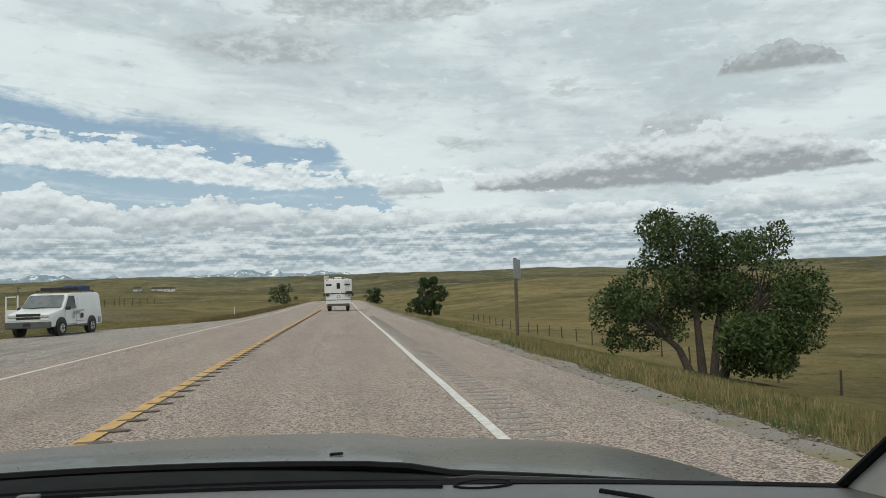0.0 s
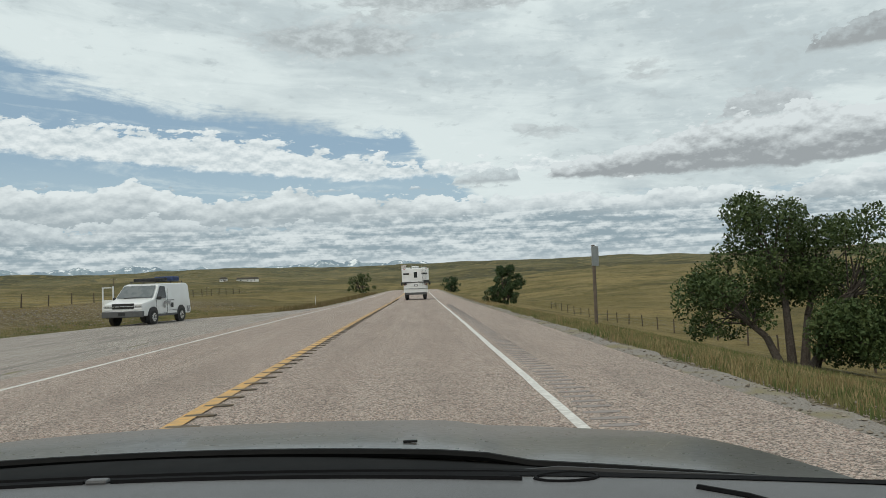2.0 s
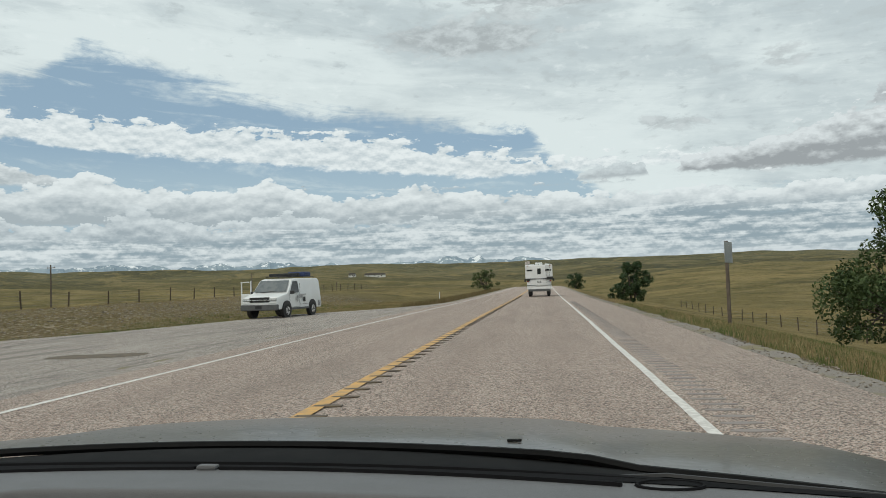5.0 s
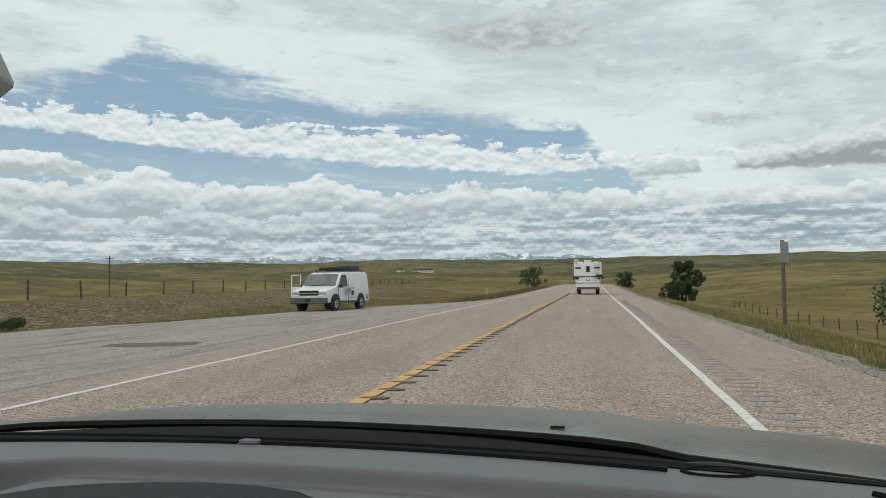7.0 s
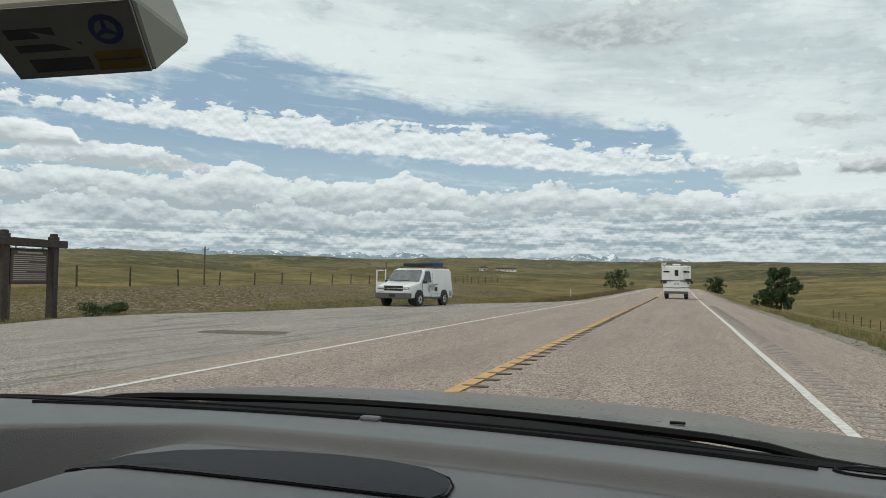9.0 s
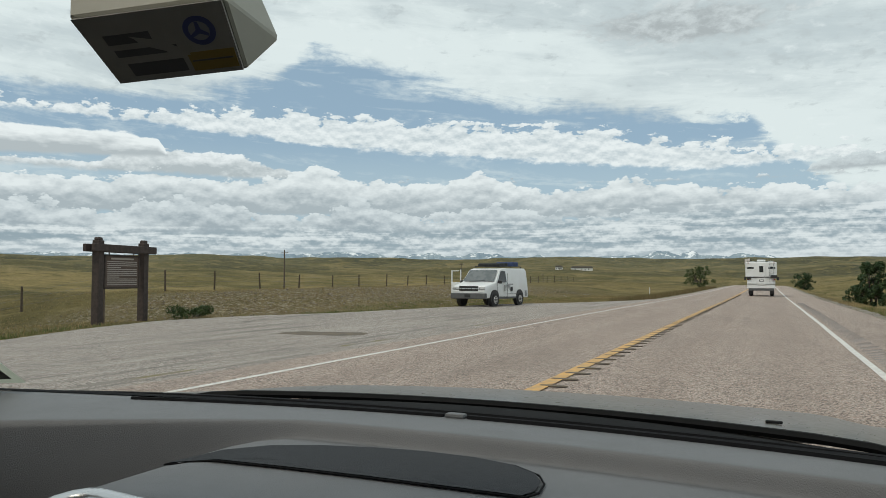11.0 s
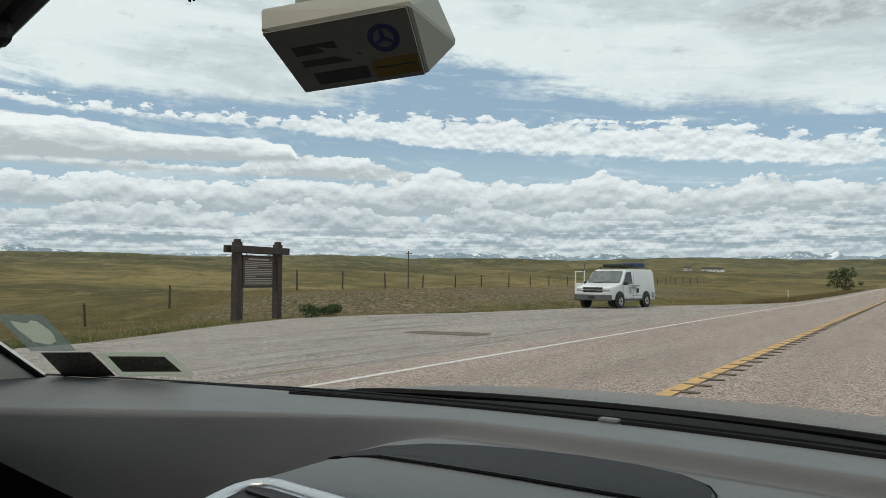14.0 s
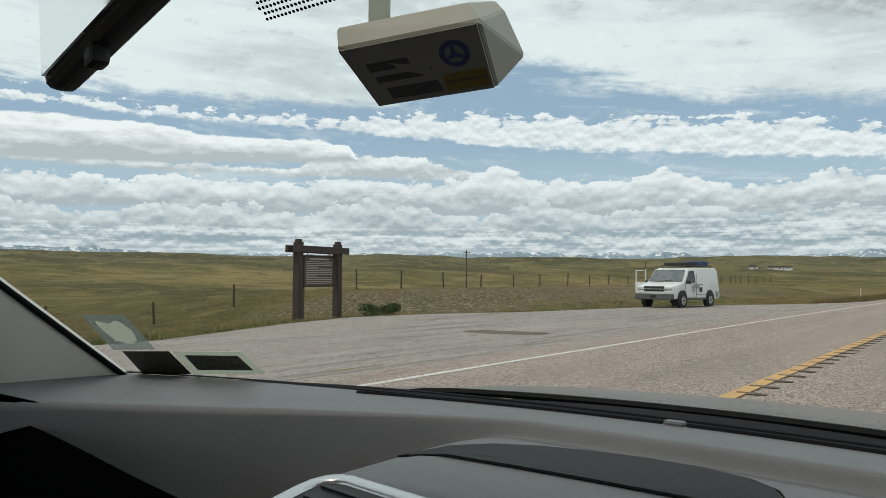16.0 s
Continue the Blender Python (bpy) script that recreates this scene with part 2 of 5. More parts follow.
def field_material():
    """Dry prairie: green hollows, straw-coloured rises, tufts; fold shading and far haze painted in."""
    mat = bpy.data.materials.new("prairie_grass")
    mat.use_nodes = True
    mat.node_tree.nodes.clear()
    g = Graph(mat.node_tree)
    bsdf = g.node("ShaderNodeBsdfPrincipled")
    place = g.node("ShaderNodeNewGeometry").outputs["Position"]
    x, y, z = g.split(place)
    broad = g.noise(g.xyz(g.m("MULTIPLY", x, 0.0045), g.m("MULTIPLY", y, 0.011)), 1.0, 6.0, 0.6, 0.8)
    mid = g.noise(place, 0.09, 7.0, 0.62, 0.4)
    tuft = g.noise(place, 2.3, 5.0, 0.65)
    fine = g.noise(place, 11.0, 3.0, 0.6)
    clump = g.noise(place, 0.45, 7.0, 0.7)
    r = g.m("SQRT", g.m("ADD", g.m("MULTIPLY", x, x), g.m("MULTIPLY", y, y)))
    col = g.mix(g.step(broad, 0.40, 0.60), (0.150, 0.130, 0.052), (0.335, 0.262, 0.120))
    # shading of the rolling land painted as dark folds and gullies, with pale strips
    fold_shade = g.noise(g.xyz(g.m("MULTIPLY", x, 0.0022), g.m("MULTIPLY", y, 0.008), 4.0), 1.0, 7.0, 0.62, 0.7)
    col = g.mix(g.m("MULTIPLY", g.step(fold_shade, 0.53, 0.60), 0.7), col, (0.070, 0.070, 0.032))
    gully = g.noise(g.xyz(g.m("MULTIPLY", x, 0.006), g.m("MULTIPLY", y, 0.022), 8.0), 1.0, 8.0, 0.66, 0.9)
    col = g.mix(g.m("MULTIPLY", g.step(gully, 0.60, 0.66), 0.75), col, (0.055, 0.058, 0.028))
    col = g.mix(g.m("MULTIPLY", g.step(gully, 0.40, 0.34), 0.6), col, (0.30, 0.245, 0.125))
    # distance haze painted into the colour: hills turn greyer the farther out
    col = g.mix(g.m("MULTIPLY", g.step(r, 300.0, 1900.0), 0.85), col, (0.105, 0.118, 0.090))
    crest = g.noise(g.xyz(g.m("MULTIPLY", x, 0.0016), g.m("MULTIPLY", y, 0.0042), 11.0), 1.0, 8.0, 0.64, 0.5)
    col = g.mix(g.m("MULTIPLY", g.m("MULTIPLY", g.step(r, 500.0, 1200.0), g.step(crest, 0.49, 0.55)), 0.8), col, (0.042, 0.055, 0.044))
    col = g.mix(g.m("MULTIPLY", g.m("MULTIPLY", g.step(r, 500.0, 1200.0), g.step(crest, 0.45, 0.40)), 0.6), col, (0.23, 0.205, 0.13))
    col = g.mix(g.m("MULTIPLY", g.step(mid, 0.42, 0.62), 0.6), col, (0.205, 0.172, 0.076))
    col = g.mix(g.m("MULTIPLY", g.step(mid, 0.56, 0.70), 0.7), col, (0.080, 0.086, 0.036))
    lie = g.noise(place, 0.028, 8.0, 0.68, 0.6)
    col = g.mix(g.m("MULTIPLY", g.step(lie, 0.53, 0.60), 0.6), col, (0.095, 0.090, 0.042))
    col = g.mix(g.m("MULTIPLY", g.step(lie, 0.46, 0.40), 0.55), col, (0.33, 0.265, 0.135))
    col = g.mix(g.m("MULTIPLY", g.step(tuft, 0.50, 0.70), 0.75), col, (0.070, 0.062, 0.028))
    col = g.mix(g.m("MULTIPLY", g.step(fine, 0.56, 0.72), 0.45), col, (0.30, 0.26, 0.145))
    col = g.mix(g.m("MULTIPLY", g.step(clump, 0.52, 0.64), 0.55), col, (0.075, 0.066, 0.030))
    col = g.mix(g.m("MULTIPLY", g.step(clump, 0.45, 0.36), 0.45), col, (0.30, 0.25, 0.13))
    # gravelly bank beside the road on the fence's side
    stones = g.noise(place, 5.0, 6.0, 0.7)
    bank = g.m("MULTIPLY", g.step(x, -21.0, -14.0, 1.0, 0.0), g.step(x, -33.0, -28.5))
    bank = g.m("MULTIPLY", bank, g.m("MULTIPLY", g.step(y, 60.0, 100.0, 1.0, 0.0), g.step(y, 20.0, 28.0)))
    col = g.mix(g.m("MULTIPLY", bank, g.step(clump, 0.40, 0.58, 0.8, 0.25)), col, (0.150, 0.112, 0.066))
    col = g.mix(g.m("MULTIPLY", bank, g.step(stones, 0.50, 0.60)), col, (0.42, 0.375, 0.30))
    # loose gravel strewn along the pavement's edge, thinning into the grass
    strewn = g.m("ADD", g.m("MULTIPLY", g.m("SUBTRACT", clump, 0.5), 1.6), g.step(x, 3.6, 5.0, 0.95, 0.0))
    strewn = g.m("MULTIPLY", g.step(strewn, 0.35, 0.60), g.step(x, 3.0, 3.4))
    col = g.mix(g.m("MULTIPLY", strewn, 0.85), col, g.mix(g.step(fine, 0.38, 0.62), (0.13, 0.11, 0.085), (0.38, 0.33, 0.28)))
    col = g.mix(1.0, col, (0.86, 0.84, 0.78), "MULTIPLY")
    g.put(bsdf.inputs["Base Color"], col)
    g.put(bsdf.inputs["Roughness"], 0.95)
    g.put(bsdf.inputs["Specular IOR Level"], 0.1)
    b = g.node("ShaderNodeBump")
    g.put(b.inputs["Height"], g.m("ADD", g.m("MULTIPLY", tuft, 1.0), g.m("MULTIPLY", fine, 0.35)))
    g.put(b.inputs["Distance"], 0.35)
    g.tree.links.new(b.outputs[0], bsdf.inputs["Normal"])
    g.tree.links.new(bsdf.outputs[0], g.node("ShaderNodeOutputMaterial").inputs[0])
    return mat


def asphalt_material(name, tint, track=True):
    """Chip seal: pinkish and grey stones in dark binder, polished wheel tracks, cracks."""
    mat = bpy.data.materials.new(name)
    mat.use_nodes = True
    mat.node_tree.nodes.clear()
    g = Graph(mat.node_tree)
    bsdf = g.node("ShaderNodeBsdfPrincipled")
    place = g.node("ShaderNodeNewGeometry").outputs["Position"]
    x, y, z = g.split(place)
    chips = g.node("ShaderNodeTexVoronoi")
    g.put(chips.inputs["Vector"], place)
    g.put(chips.inputs["Scale"], 64.0)
    stone = g.split(chips.outputs["Color"])
    grain = g.noise(place, 26.0, 6.0, 0.78)
    patch = g.noise(g.xyz(g.m("MULTIPLY", x, 0.7), g.m("MULTIPLY", y, 0.16)), 1.0, 5.0, 0.6)
    col = g.mix(g.step(stone[0], 0.1, 0.9), tuple(c * 0.34 for c in tint), tuple(c * 1.62 for c in tint))
    col = g.mix(g.m("MULTIPLY", g.step(stone[1], 0.62, 0.9), 0.55), col, (tint[0] * 1.25, tint[1] * 0.98, tint[2] * 0.90))
    col = g.mix(g.m("MULTIPLY", g.step(grain, 0.55, 0.75), 0.75), col, tuple(c * 0.28 for c in tint))
    col = g.mix(g.m("MULTIPLY", g.step(patch, 0.45, 0.7), 0.30), col, tuple(c * 0.62 for c in tint))
    if track:
        for x0 in (-5.0, -3.4, -1.25, 0.35):
            d = g.m("ABSOLUTE", g.m("SUBTRACT", x, x0))
            col = g.mix(g.m("MULTIPLY", g.step(d, 0.15, 0.55, 1.0, 0.0), 0.16), col, (tint[0] * 0.72, tint[1] * 0.66, tint[2] * 0.64))
    streak = g.noise(g.xyz(g.m("MULTIPLY", x, 2.6), g.m("MULTIPLY", y, 0.14), 2.0), 1.0, 7.0, 0.66, 0.3)
    col = g.mix(g.step(streak, 0.52, 0.66, 0.0, 0.25 if track else 0.65), col, tuple(c * 0.50 for c in tint))
    col = g.mix(g.step(streak, 0.46, 0.34, 0.0, 0.15 if track else 0.45), col, tuple(min(c * 1.35, 0.6) for c in tint))
    crack = g.node("ShaderNodeTexVoronoi")
    crack.feature = "DISTANCE_TO_EDGE"
    g.put(crack.inputs["Vector"], g.xyz(g.m("ADD", g.m("MULTIPLY", x, 0.22), g.m("MULTIPLY", g.noise(place, 1.2), 0.35)), g.m("MULTIPLY", y, 0.33)))
    g.put(crack.inputs["Scale"], 1.0)
    col = g.mix(g.step(crack.outputs["Distance"], 0.0, 0.006, 0.55 if not track else 0.25, 0.0), col, tuple(c * 0.25 for c in tint))
    g.put(bsdf.inputs["Base Color"], col)
    g.put(bsdf.inputs["Roughness"], 0.86)
    g.put(bsdf.inputs["Specular IOR Level"], 0.25)
    b = g.node("ShaderNodeBump")
    g.put(b.inputs["Height"], g.m("ADD", chips.outputs["Distance"], grain))
    g.put(b.inputs["Distance"], 0.012)
    g.tree.links.new(b.outputs[0], bsdf.inputs["Normal"])
    g.tree.links.new(bsdf.outputs[0], g.node("ShaderNodeOutputMaterial").inputs[0])
    return mat


def mountain_material():
    mat = bpy.data.materials.new("hazy_snowy_rock")
    mat.use_nodes = True
    mat.node_tree.nodes.clear()
    g = Graph(mat.node_tree)
    bsdf = g.node("ShaderNodeBsdfPrincipled")
    place = g.node("ShaderNodeNewGeometry").outputs["Position"]
    z = g.split(place)[2]
    n = g.noise(place, 0.022, 8.0, 0.68)
    # rock colours carry the blue of the air in between
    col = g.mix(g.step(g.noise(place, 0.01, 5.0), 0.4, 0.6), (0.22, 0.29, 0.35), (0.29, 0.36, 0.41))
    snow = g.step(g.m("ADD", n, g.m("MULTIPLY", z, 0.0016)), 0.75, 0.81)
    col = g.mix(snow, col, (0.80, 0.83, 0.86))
    g.put(bsdf.inputs["Base Color"], col)
    g.put(bsdf.inputs["Roughness"], 0.9)
    g.tree.links.new(bsdf.outputs[0], g.node("ShaderNodeOutputMaterial").inputs[0])
    return mat


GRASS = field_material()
ROAD = asphalt_material("chip_seal", (0.385, 0.322, 0.280))
PULLOUT = asphalt_material("old_asphalt", (0.355, 0.325, 0.295), track=False)
GRAVEL = material("verge_gravel", (0.30, 0.27, 0.24), 0.95, second=(0.16, 0.14, 0.12), scale=45, amount=0.8, bump=0.012, bump_scale=40, third=(0.22, 0.19, 0.10), third_scale=0.9)
STONE = material("field_stone", (0.30, 0.26, 0.21), 0.9, second=(0.15, 0.12, 0.09), scale=1.7, amount=0.9)
WHITE_LINE = material("white_road_paint", (0.74, 0.72, 0.68), 0.7, second=(0.42, 0.39, 0.36), scale=14, amount=0.55)
YELLOW_LINE = material("yellow_road_paint", (0.66, 0.375, 0.11), 0.7, second=(0.36, 0.26, 0.16), scale=7, amount=0.6)
GROOVE = material("milled_groove", (0.10, 0.085, 0.072), 0.95, second=(0.20, 0.15, 0.09), scale=9, amount=0.7)
GROOVE_PALE = material("worn_groove", (0.30, 0.265, 0.25), 0.95, second=(0.245, 0.22, 0.205), scale=20)
MOUNTAIN = mountain_material()
POST_WOOD = material("weathered_post_wood", (0.115, 0.085, 0.06), 0.9, second=(0.05, 0.04, 0.03), scale=14, amount=0.7, random_piece=0.5)
POLE_WOOD = material("pole_wood", (0.14, 0.11, 0.085), 0.9, second=(0.08, 0.06, 0.05), scale=5)
SIGN_WOOD = material("dark_stained_timber", (0.060, 0.042, 0.036), 0.75, second=(0.035, 0.026, 0.022), scale=9, amount=0.8, bump=0.004, bump_scale=30)
WIRE = material("fence_wire", (0.20, 0.19, 0.18), 0.5, 0.8)
LEAF = material("tree_leaves", (0.045, 0.075, 0.024), 0.65, second=(0.085, 0.115, 0.038), scale=2.2, amount=0.8, spec=0.3)
LEAF_DARK = material("bush_leaves", (0.030, 0.058, 0.024), 0.7, second=(0.065, 0.095, 0.035), scale=2.0, amount=0.8, spec=0.3)
BARK = material("bark", (0.10, 0.085, 0.07), 0.95, second=(0.05, 0.04, 0.035), scale=12, amount=0.8, bump=0.01, bump_scale=25)
BLADE_STRAW = material("dry_grass_blades", (0.36, 0.285, 0.15), 0.9, second=(0.19, 0.14, 0.065), scale=1.3, amount=0.8, spec=0.15)
BLADE_GREEN = material("green_grass_blades", (0.105, 0.135, 0.048), 0.9, second=(0.27, 0.235, 0.11), scale=0.8, amount=0.8, spec=0.15)
WEED = material("brown_weeds", (0.20, 0.15, 0.08), 0.9, second=(0.13, 0.115, 0.05), scale=1.0, amount=0.8, spec=0.15)
GELCOAT = material("white_gelcoat", (0.76, 0.77, 0.77), 0.35, second=(0.66, 0.67, 0.66), scale=1.5, amount=0.5)
VAN_WHITE = material("white_van_paint", (0.78, 0.79, 0.79), 0.32, second=(0.68, 0.68, 0.67), scale=1.2, amount=0.5, coat=0.3)
SCRAPE = material("scraped_bare_panel", (0.20, 0.20, 0.21), 0.6, second=(0.50, 0.50, 0.50), scale=5, amount=0.8)
TINT_GLASS = material("dark_window_glass", (0.025, 0.03, 0.033), 0.08, spec=0.8)
SCREEN_GLASS = material("van_windscreen", (0.11, 0.125, 0.13), 0.08, spec=0.8, second=(0.2, 0.21, 0.21), scale=3)
BLACK_PLASTIC = material("black_plastic", (0.018, 0.018, 0.019), 0.55, second=(0.03, 0.03, 0.03), scale=7)
GREY_TRIM = material("grey_bumper_plastic", (0.075, 0.078, 0.08), 0.6, second=(0.12, 0.12, 0.12), scale=4)
RUBBER = material("tyre_rubber", (0.022, 0.022, 0.022), 0.85, second=(0.05, 0.048, 0.045), scale=9)
CHROME = material("bright_metal", (0.62, 0.63, 0.64), 0.28, 0.9)
RED_LAMP = material("red_lamp_lens", (0.36, 0.03, 0.025), 0.25, spec=0.7)
LAMP_LENS = material("headlamp_lens", (0.55, 0.56, 0.56), 0.15, spec=0.8)
BLUE_BAG = material("blue_tarpaulin", (0.035, 0.06, 0.15), 0.7, second=(0.02, 0.03, 0.08), scale=5)
DARK_BAG = material("black_canvas", (0.02, 0.022, 0.025), 0.85, second=(0.05, 0.05, 0.05), scale=5)
STRIPE = material("grey_green_stripe", (0.17, 0.20, 0.19), 0.5)
ALU = material("dull_aluminium", (0.42, 0.43, 0.43), 0.5, 0.6, second=(0.33, 0.33, 0.33), scale=3)
SIGN_BOARD = material("brown_sign_board", (0.10, 0.068, 0.052), 0.7, second=(0.07, 0.05, 0.04), scale=6)
FADED = material("faded_lettering", (0.40, 0.36, 0.33), 0.8)
CAR_PAINT = material("graphite_brown_car_paint", (0.052, 0.044, 0.034), 0.30, 0.15, second=(0.062, 0.053, 0.042), scale=30, coat=0.25)
DASH = material("dark_grey_soft_dash_plastic", (0.135, 0.136, 0.141), 0.50, second=(0.118, 0.119, 0.123), scale=9, bump=0.0006, bump_scale=900)
DASH_DARK = material("speaker_mesh_plastic", (0.042, 0.045, 0.050), 0.8, second=(0.030, 0.032, 0.036), scale=200, bump=0.0010, bump_scale=700, spec=0.2)
SEAM = material("black_rubber_seal", (0.007, 0.007, 0.008), 0.85, spec=0.12)
# near-zero black holds the shade under the instrument hood's overhang
HOOD_SHADE = material("shade_black_hood", (0.002, 0.002, 0.002), 1.0, spec=0.0)
COWL = material("black_cowl_plastic", (0.009, 0.0095, 0.010), 0.75, second=(0.016, 0.016, 0.016), scale=12, spec=0.12)
TRIM_BEIGE = material("grey_beige_pillar_trim", (0.72, 0.69, 0.64), 0.8, second=(0.64, 0.61, 0.57), scale=6, bump=0.0008, bump_scale=500)
# dark lining of unseen cabin walls, keeps light off the dashboard
SHADE_LINER = material("dark_cabin_cloth", (0.05, 0.05, 0.052), 0.95, second=(0.04, 0.04, 0.042), scale=9)
LINER = material("grey_headliner_cloth", (0.36, 0.35, 0.33), 0.95, second=(0.30, 0.29, 0.28), scale=9)
TAG_BODY = material("ivory_tag_plastic", (0.40, 0.39, 0.33), 0.5, second=(0.36, 0.35, 0.29), scale=30)
TAG_LABEL = material("greyed_tag_label", (0.27, 0.25, 0.23), 0.7, second=(0.23, 0.215, 0.20), scale=60)
INK = material("dark_ink", (0.075, 0.070, 0.075), 0.7)
INK_BLUE = material("navy_ink", (0.05, 0.06, 0.17), 0.6)
INK_PALE = material("pale_ink", (0.20, 0.20, 0.22), 0.6)
INK_YELLOW = material("ochre_ink", (0.22, 0.145, 0.03), 0.6)
STICKER_TEAL = material("teal_sticker", (0.22, 0.27, 0.26), 0.6)
STICKER_PALE = material("pale_sticker", (0.55, 0.57, 0.52), 0.6, second=(0.42, 0.44, 0.40), scale=60)
STICKER_DARK = material("dark_sticker_print", (0.045, 0.045, 0.04), 0.6, second=(0.11, 0.11, 0.09), scale=160, amount=0.9)
for sticker in (STICKER_TEAL, STICKER_PALE):
    g = Graph(sticker.node_tree)
    out = next(n for n in g.tree.nodes if n.type == "OUTPUT_MATERIAL")
    front = out.inputs[0].links[0].from_socket
    glow, both = g.node("ShaderNodeBsdfTranslucent"), g.node("ShaderNodeMixShader")
    glow.inputs[0].default_value = (0.78, 0.80, 0.70, 1) if sticker == STICKER_PALE else (0.26, 0.32, 0.31, 1)
    both.inputs[0].default_value = 0.6
    g.tree.links.new(front, both.inputs[1])
    g.tree.links.new(glow.outputs[0], both.inputs[2])
    clear, veiled = g.node("ShaderNodeBsdfTransparent"), g.node("ShaderNodeMixShader")
    veiled.inputs[0].default_value = 0.12 if sticker == STICKER_PALE else 0.5
    g.tree.links.new(both.outputs[0], veiled.inputs[1])
    g.tree.links.new(clear.outputs[0], veiled.inputs[2])
    g.tree.links.new(veiled.outputs[0], out.inputs[0])
MIRROR_GLASS = material("mirror_glass", (0.80, 0.82, 0.82), 0.02, 1.0)
HOUSE_WALL = material("pale_house_wall", (0.72, 0.72, 0.70), 0.7, second=(0.6, 0.6, 0.58), scale=1)
HOUSE_ROOF = material("dark_house_roof", (0.12, 0.11, 0.10), 0.8)

# ---------------------------------------------------------------- building helpers


def mesh_of(name, verts, faces, mat, smooth=False):
    me = bpy.data.meshes.new(name)
    me.from_pydata([tuple(v) for v in verts], [], faces)
    me.materials.append(mat)
    if smooth:
        me.shade_smooth()
    me.update()
    return me


def thing(name, label, category, at=(0, 0, 0), turn=0.0, group="", kind=""):
    ob = new(name)
    ob.matrix_world = pose(*at, 0, 0, turn)
    return tagged(ob, label, category, group, kind)


def part(name, bm, mat, parent, label="", smooth=False, kind=""):
    """Links a bmesh, or a mesh that is ready, as one mesh object under a thing or a part."""
    if isinstance(bm, bmesh.types.BMesh):
        me = bpy.data.meshes.new(name)
        bmesh.ops.recalc_face_normals(bm, faces=bm.faces)
        bm.to_mesh(me)
        bm.free()
        me.materials.append(mat)
        if smooth:
            me.shade_smooth()
    else:
        me = bm
    ob = new(name, me)
    ob.parent = parent
    return tagged(ob, label, kind=kind)


def box(sx, sy, sz, x=0.0, y=0.0, z=0.0, bevel=0.0, m=None, segments=2):
    """A box around (x, y, z), with bevelled edges."""
    bm = bmesh.new()
    bmesh.ops.create_cube(bm, size=1.0)
    bmesh.ops.scale(bm, vec=(sx, sy, sz), verts=bm.verts)
    if bevel:
        bmesh.ops.bevel(bm, geom=bm.edges[:], offset=bevel, segments=segments, profile=0.6, affect="EDGES")
    bmesh.ops.translate(bm, vec=(x, y, z), verts=bm.verts)
    if m:
        bmesh.ops.transform(bm, matrix=m, verts=bm.verts)
    return bm


def rod(a, b, r0, r1=None, n=8):
    a, b = Vector(a), Vector(b)
    bm = bmesh.new()
    bmesh.ops.create_cone(bm, cap_ends=True, segments=n, radius1=r0, radius2=r0 if r1 is None else r1, depth=(b - a).length)
    turn = (b - a).to_track_quat("Z", "Y").to_matrix().to_4x4()
    bmesh.ops.transform(bm, matrix=Matrix.Translation((a + b) / 2) @ turn, verts=bm.verts)
    return bm


def join(*parts):
    out = bmesh.new()
    for bm in parts:
        me = bpy.data.meshes.new("tmp")
        bm.to_mesh(me)
        bm.free()
        out.from_mesh(me)
        bpy.data.meshes.remove(me)
    return out


def slab(outline, low, high, bevel=0.0):
    """A flat plate with the outline (x, y) between two heights."""
    bm = bmesh.new()
    f = bm.faces.new([bm.verts.new((x, y, low)) for x, y in outline])
    up = bmesh.ops.extrude_face_region(bm, geom=[f])
    bmesh.ops.translate(bm, vec=(0, 0, high - low), verts=[v for v in up["geom"] if isinstance(v, bmesh.types.BMVert)])
    if bevel:
        bmesh.ops.bevel(bm, geom=bm.edges[:], offset=bevel, segments=2, affect="EDGES")
    return bm


def sheet(nu, nv, at):
    """A grid of quads; at(u, v) gives the place for u, v from 0 to 1."""
    verts = [at(i / nu, j / nv) for j in range(nv + 1) for i in range(nu + 1)]
    faces = [(j * (nu + 1) + i, j * (nu + 1) + i + 1, (j + 1) * (nu + 1) + i + 1, (j + 1) * (nu + 1) + i) for j in range(nv) for i in range(nu)]
    bm = bmesh.new()
    vs = [bm.verts.new(v) for v in verts]
    for f in faces:
        bm.faces.new([vs[k] for k in f])
    return bm


def ease(t):
    t = min(max(t, 0.0), 1.0)
    return t * t * (3 - 2 * t)


def lerp_table(x, table):
    for (x0, z0), (x1, z1) in zip(table, table[1:]):
        if x <= x1:
            return z0 + (z1 - z0) * ease((x - x0) / (x1 - x0)) if x > x0 else z0
    return table[-1][1]


def straight_table(x, table):
    for (x0, z0), (x1, z1) in zip(table, table[1:]):
        if x <= x1:
            return z0 + (z1 - z0) * (x - x0) / (x1 - x0) if x > x0 else z0
    return table[-1][1]


# ---------------------------------------------------------------- the lie of the land
LINE_R, LINE_Y, LINE_L = 1.375, -2.285, -5.945      # painted lines
EDGE_R, EDGE_L = 3.50, -6.75                       # edges of the pavement


def road_height(x, y):
    crown = -0.013 * abs(x - LINE_Y)
    along = lerp_table(y, [(20, 0.0), (66, -0.10), (170, 0.1), (420, -9.0), (800, -12.0)])
    return crown + along


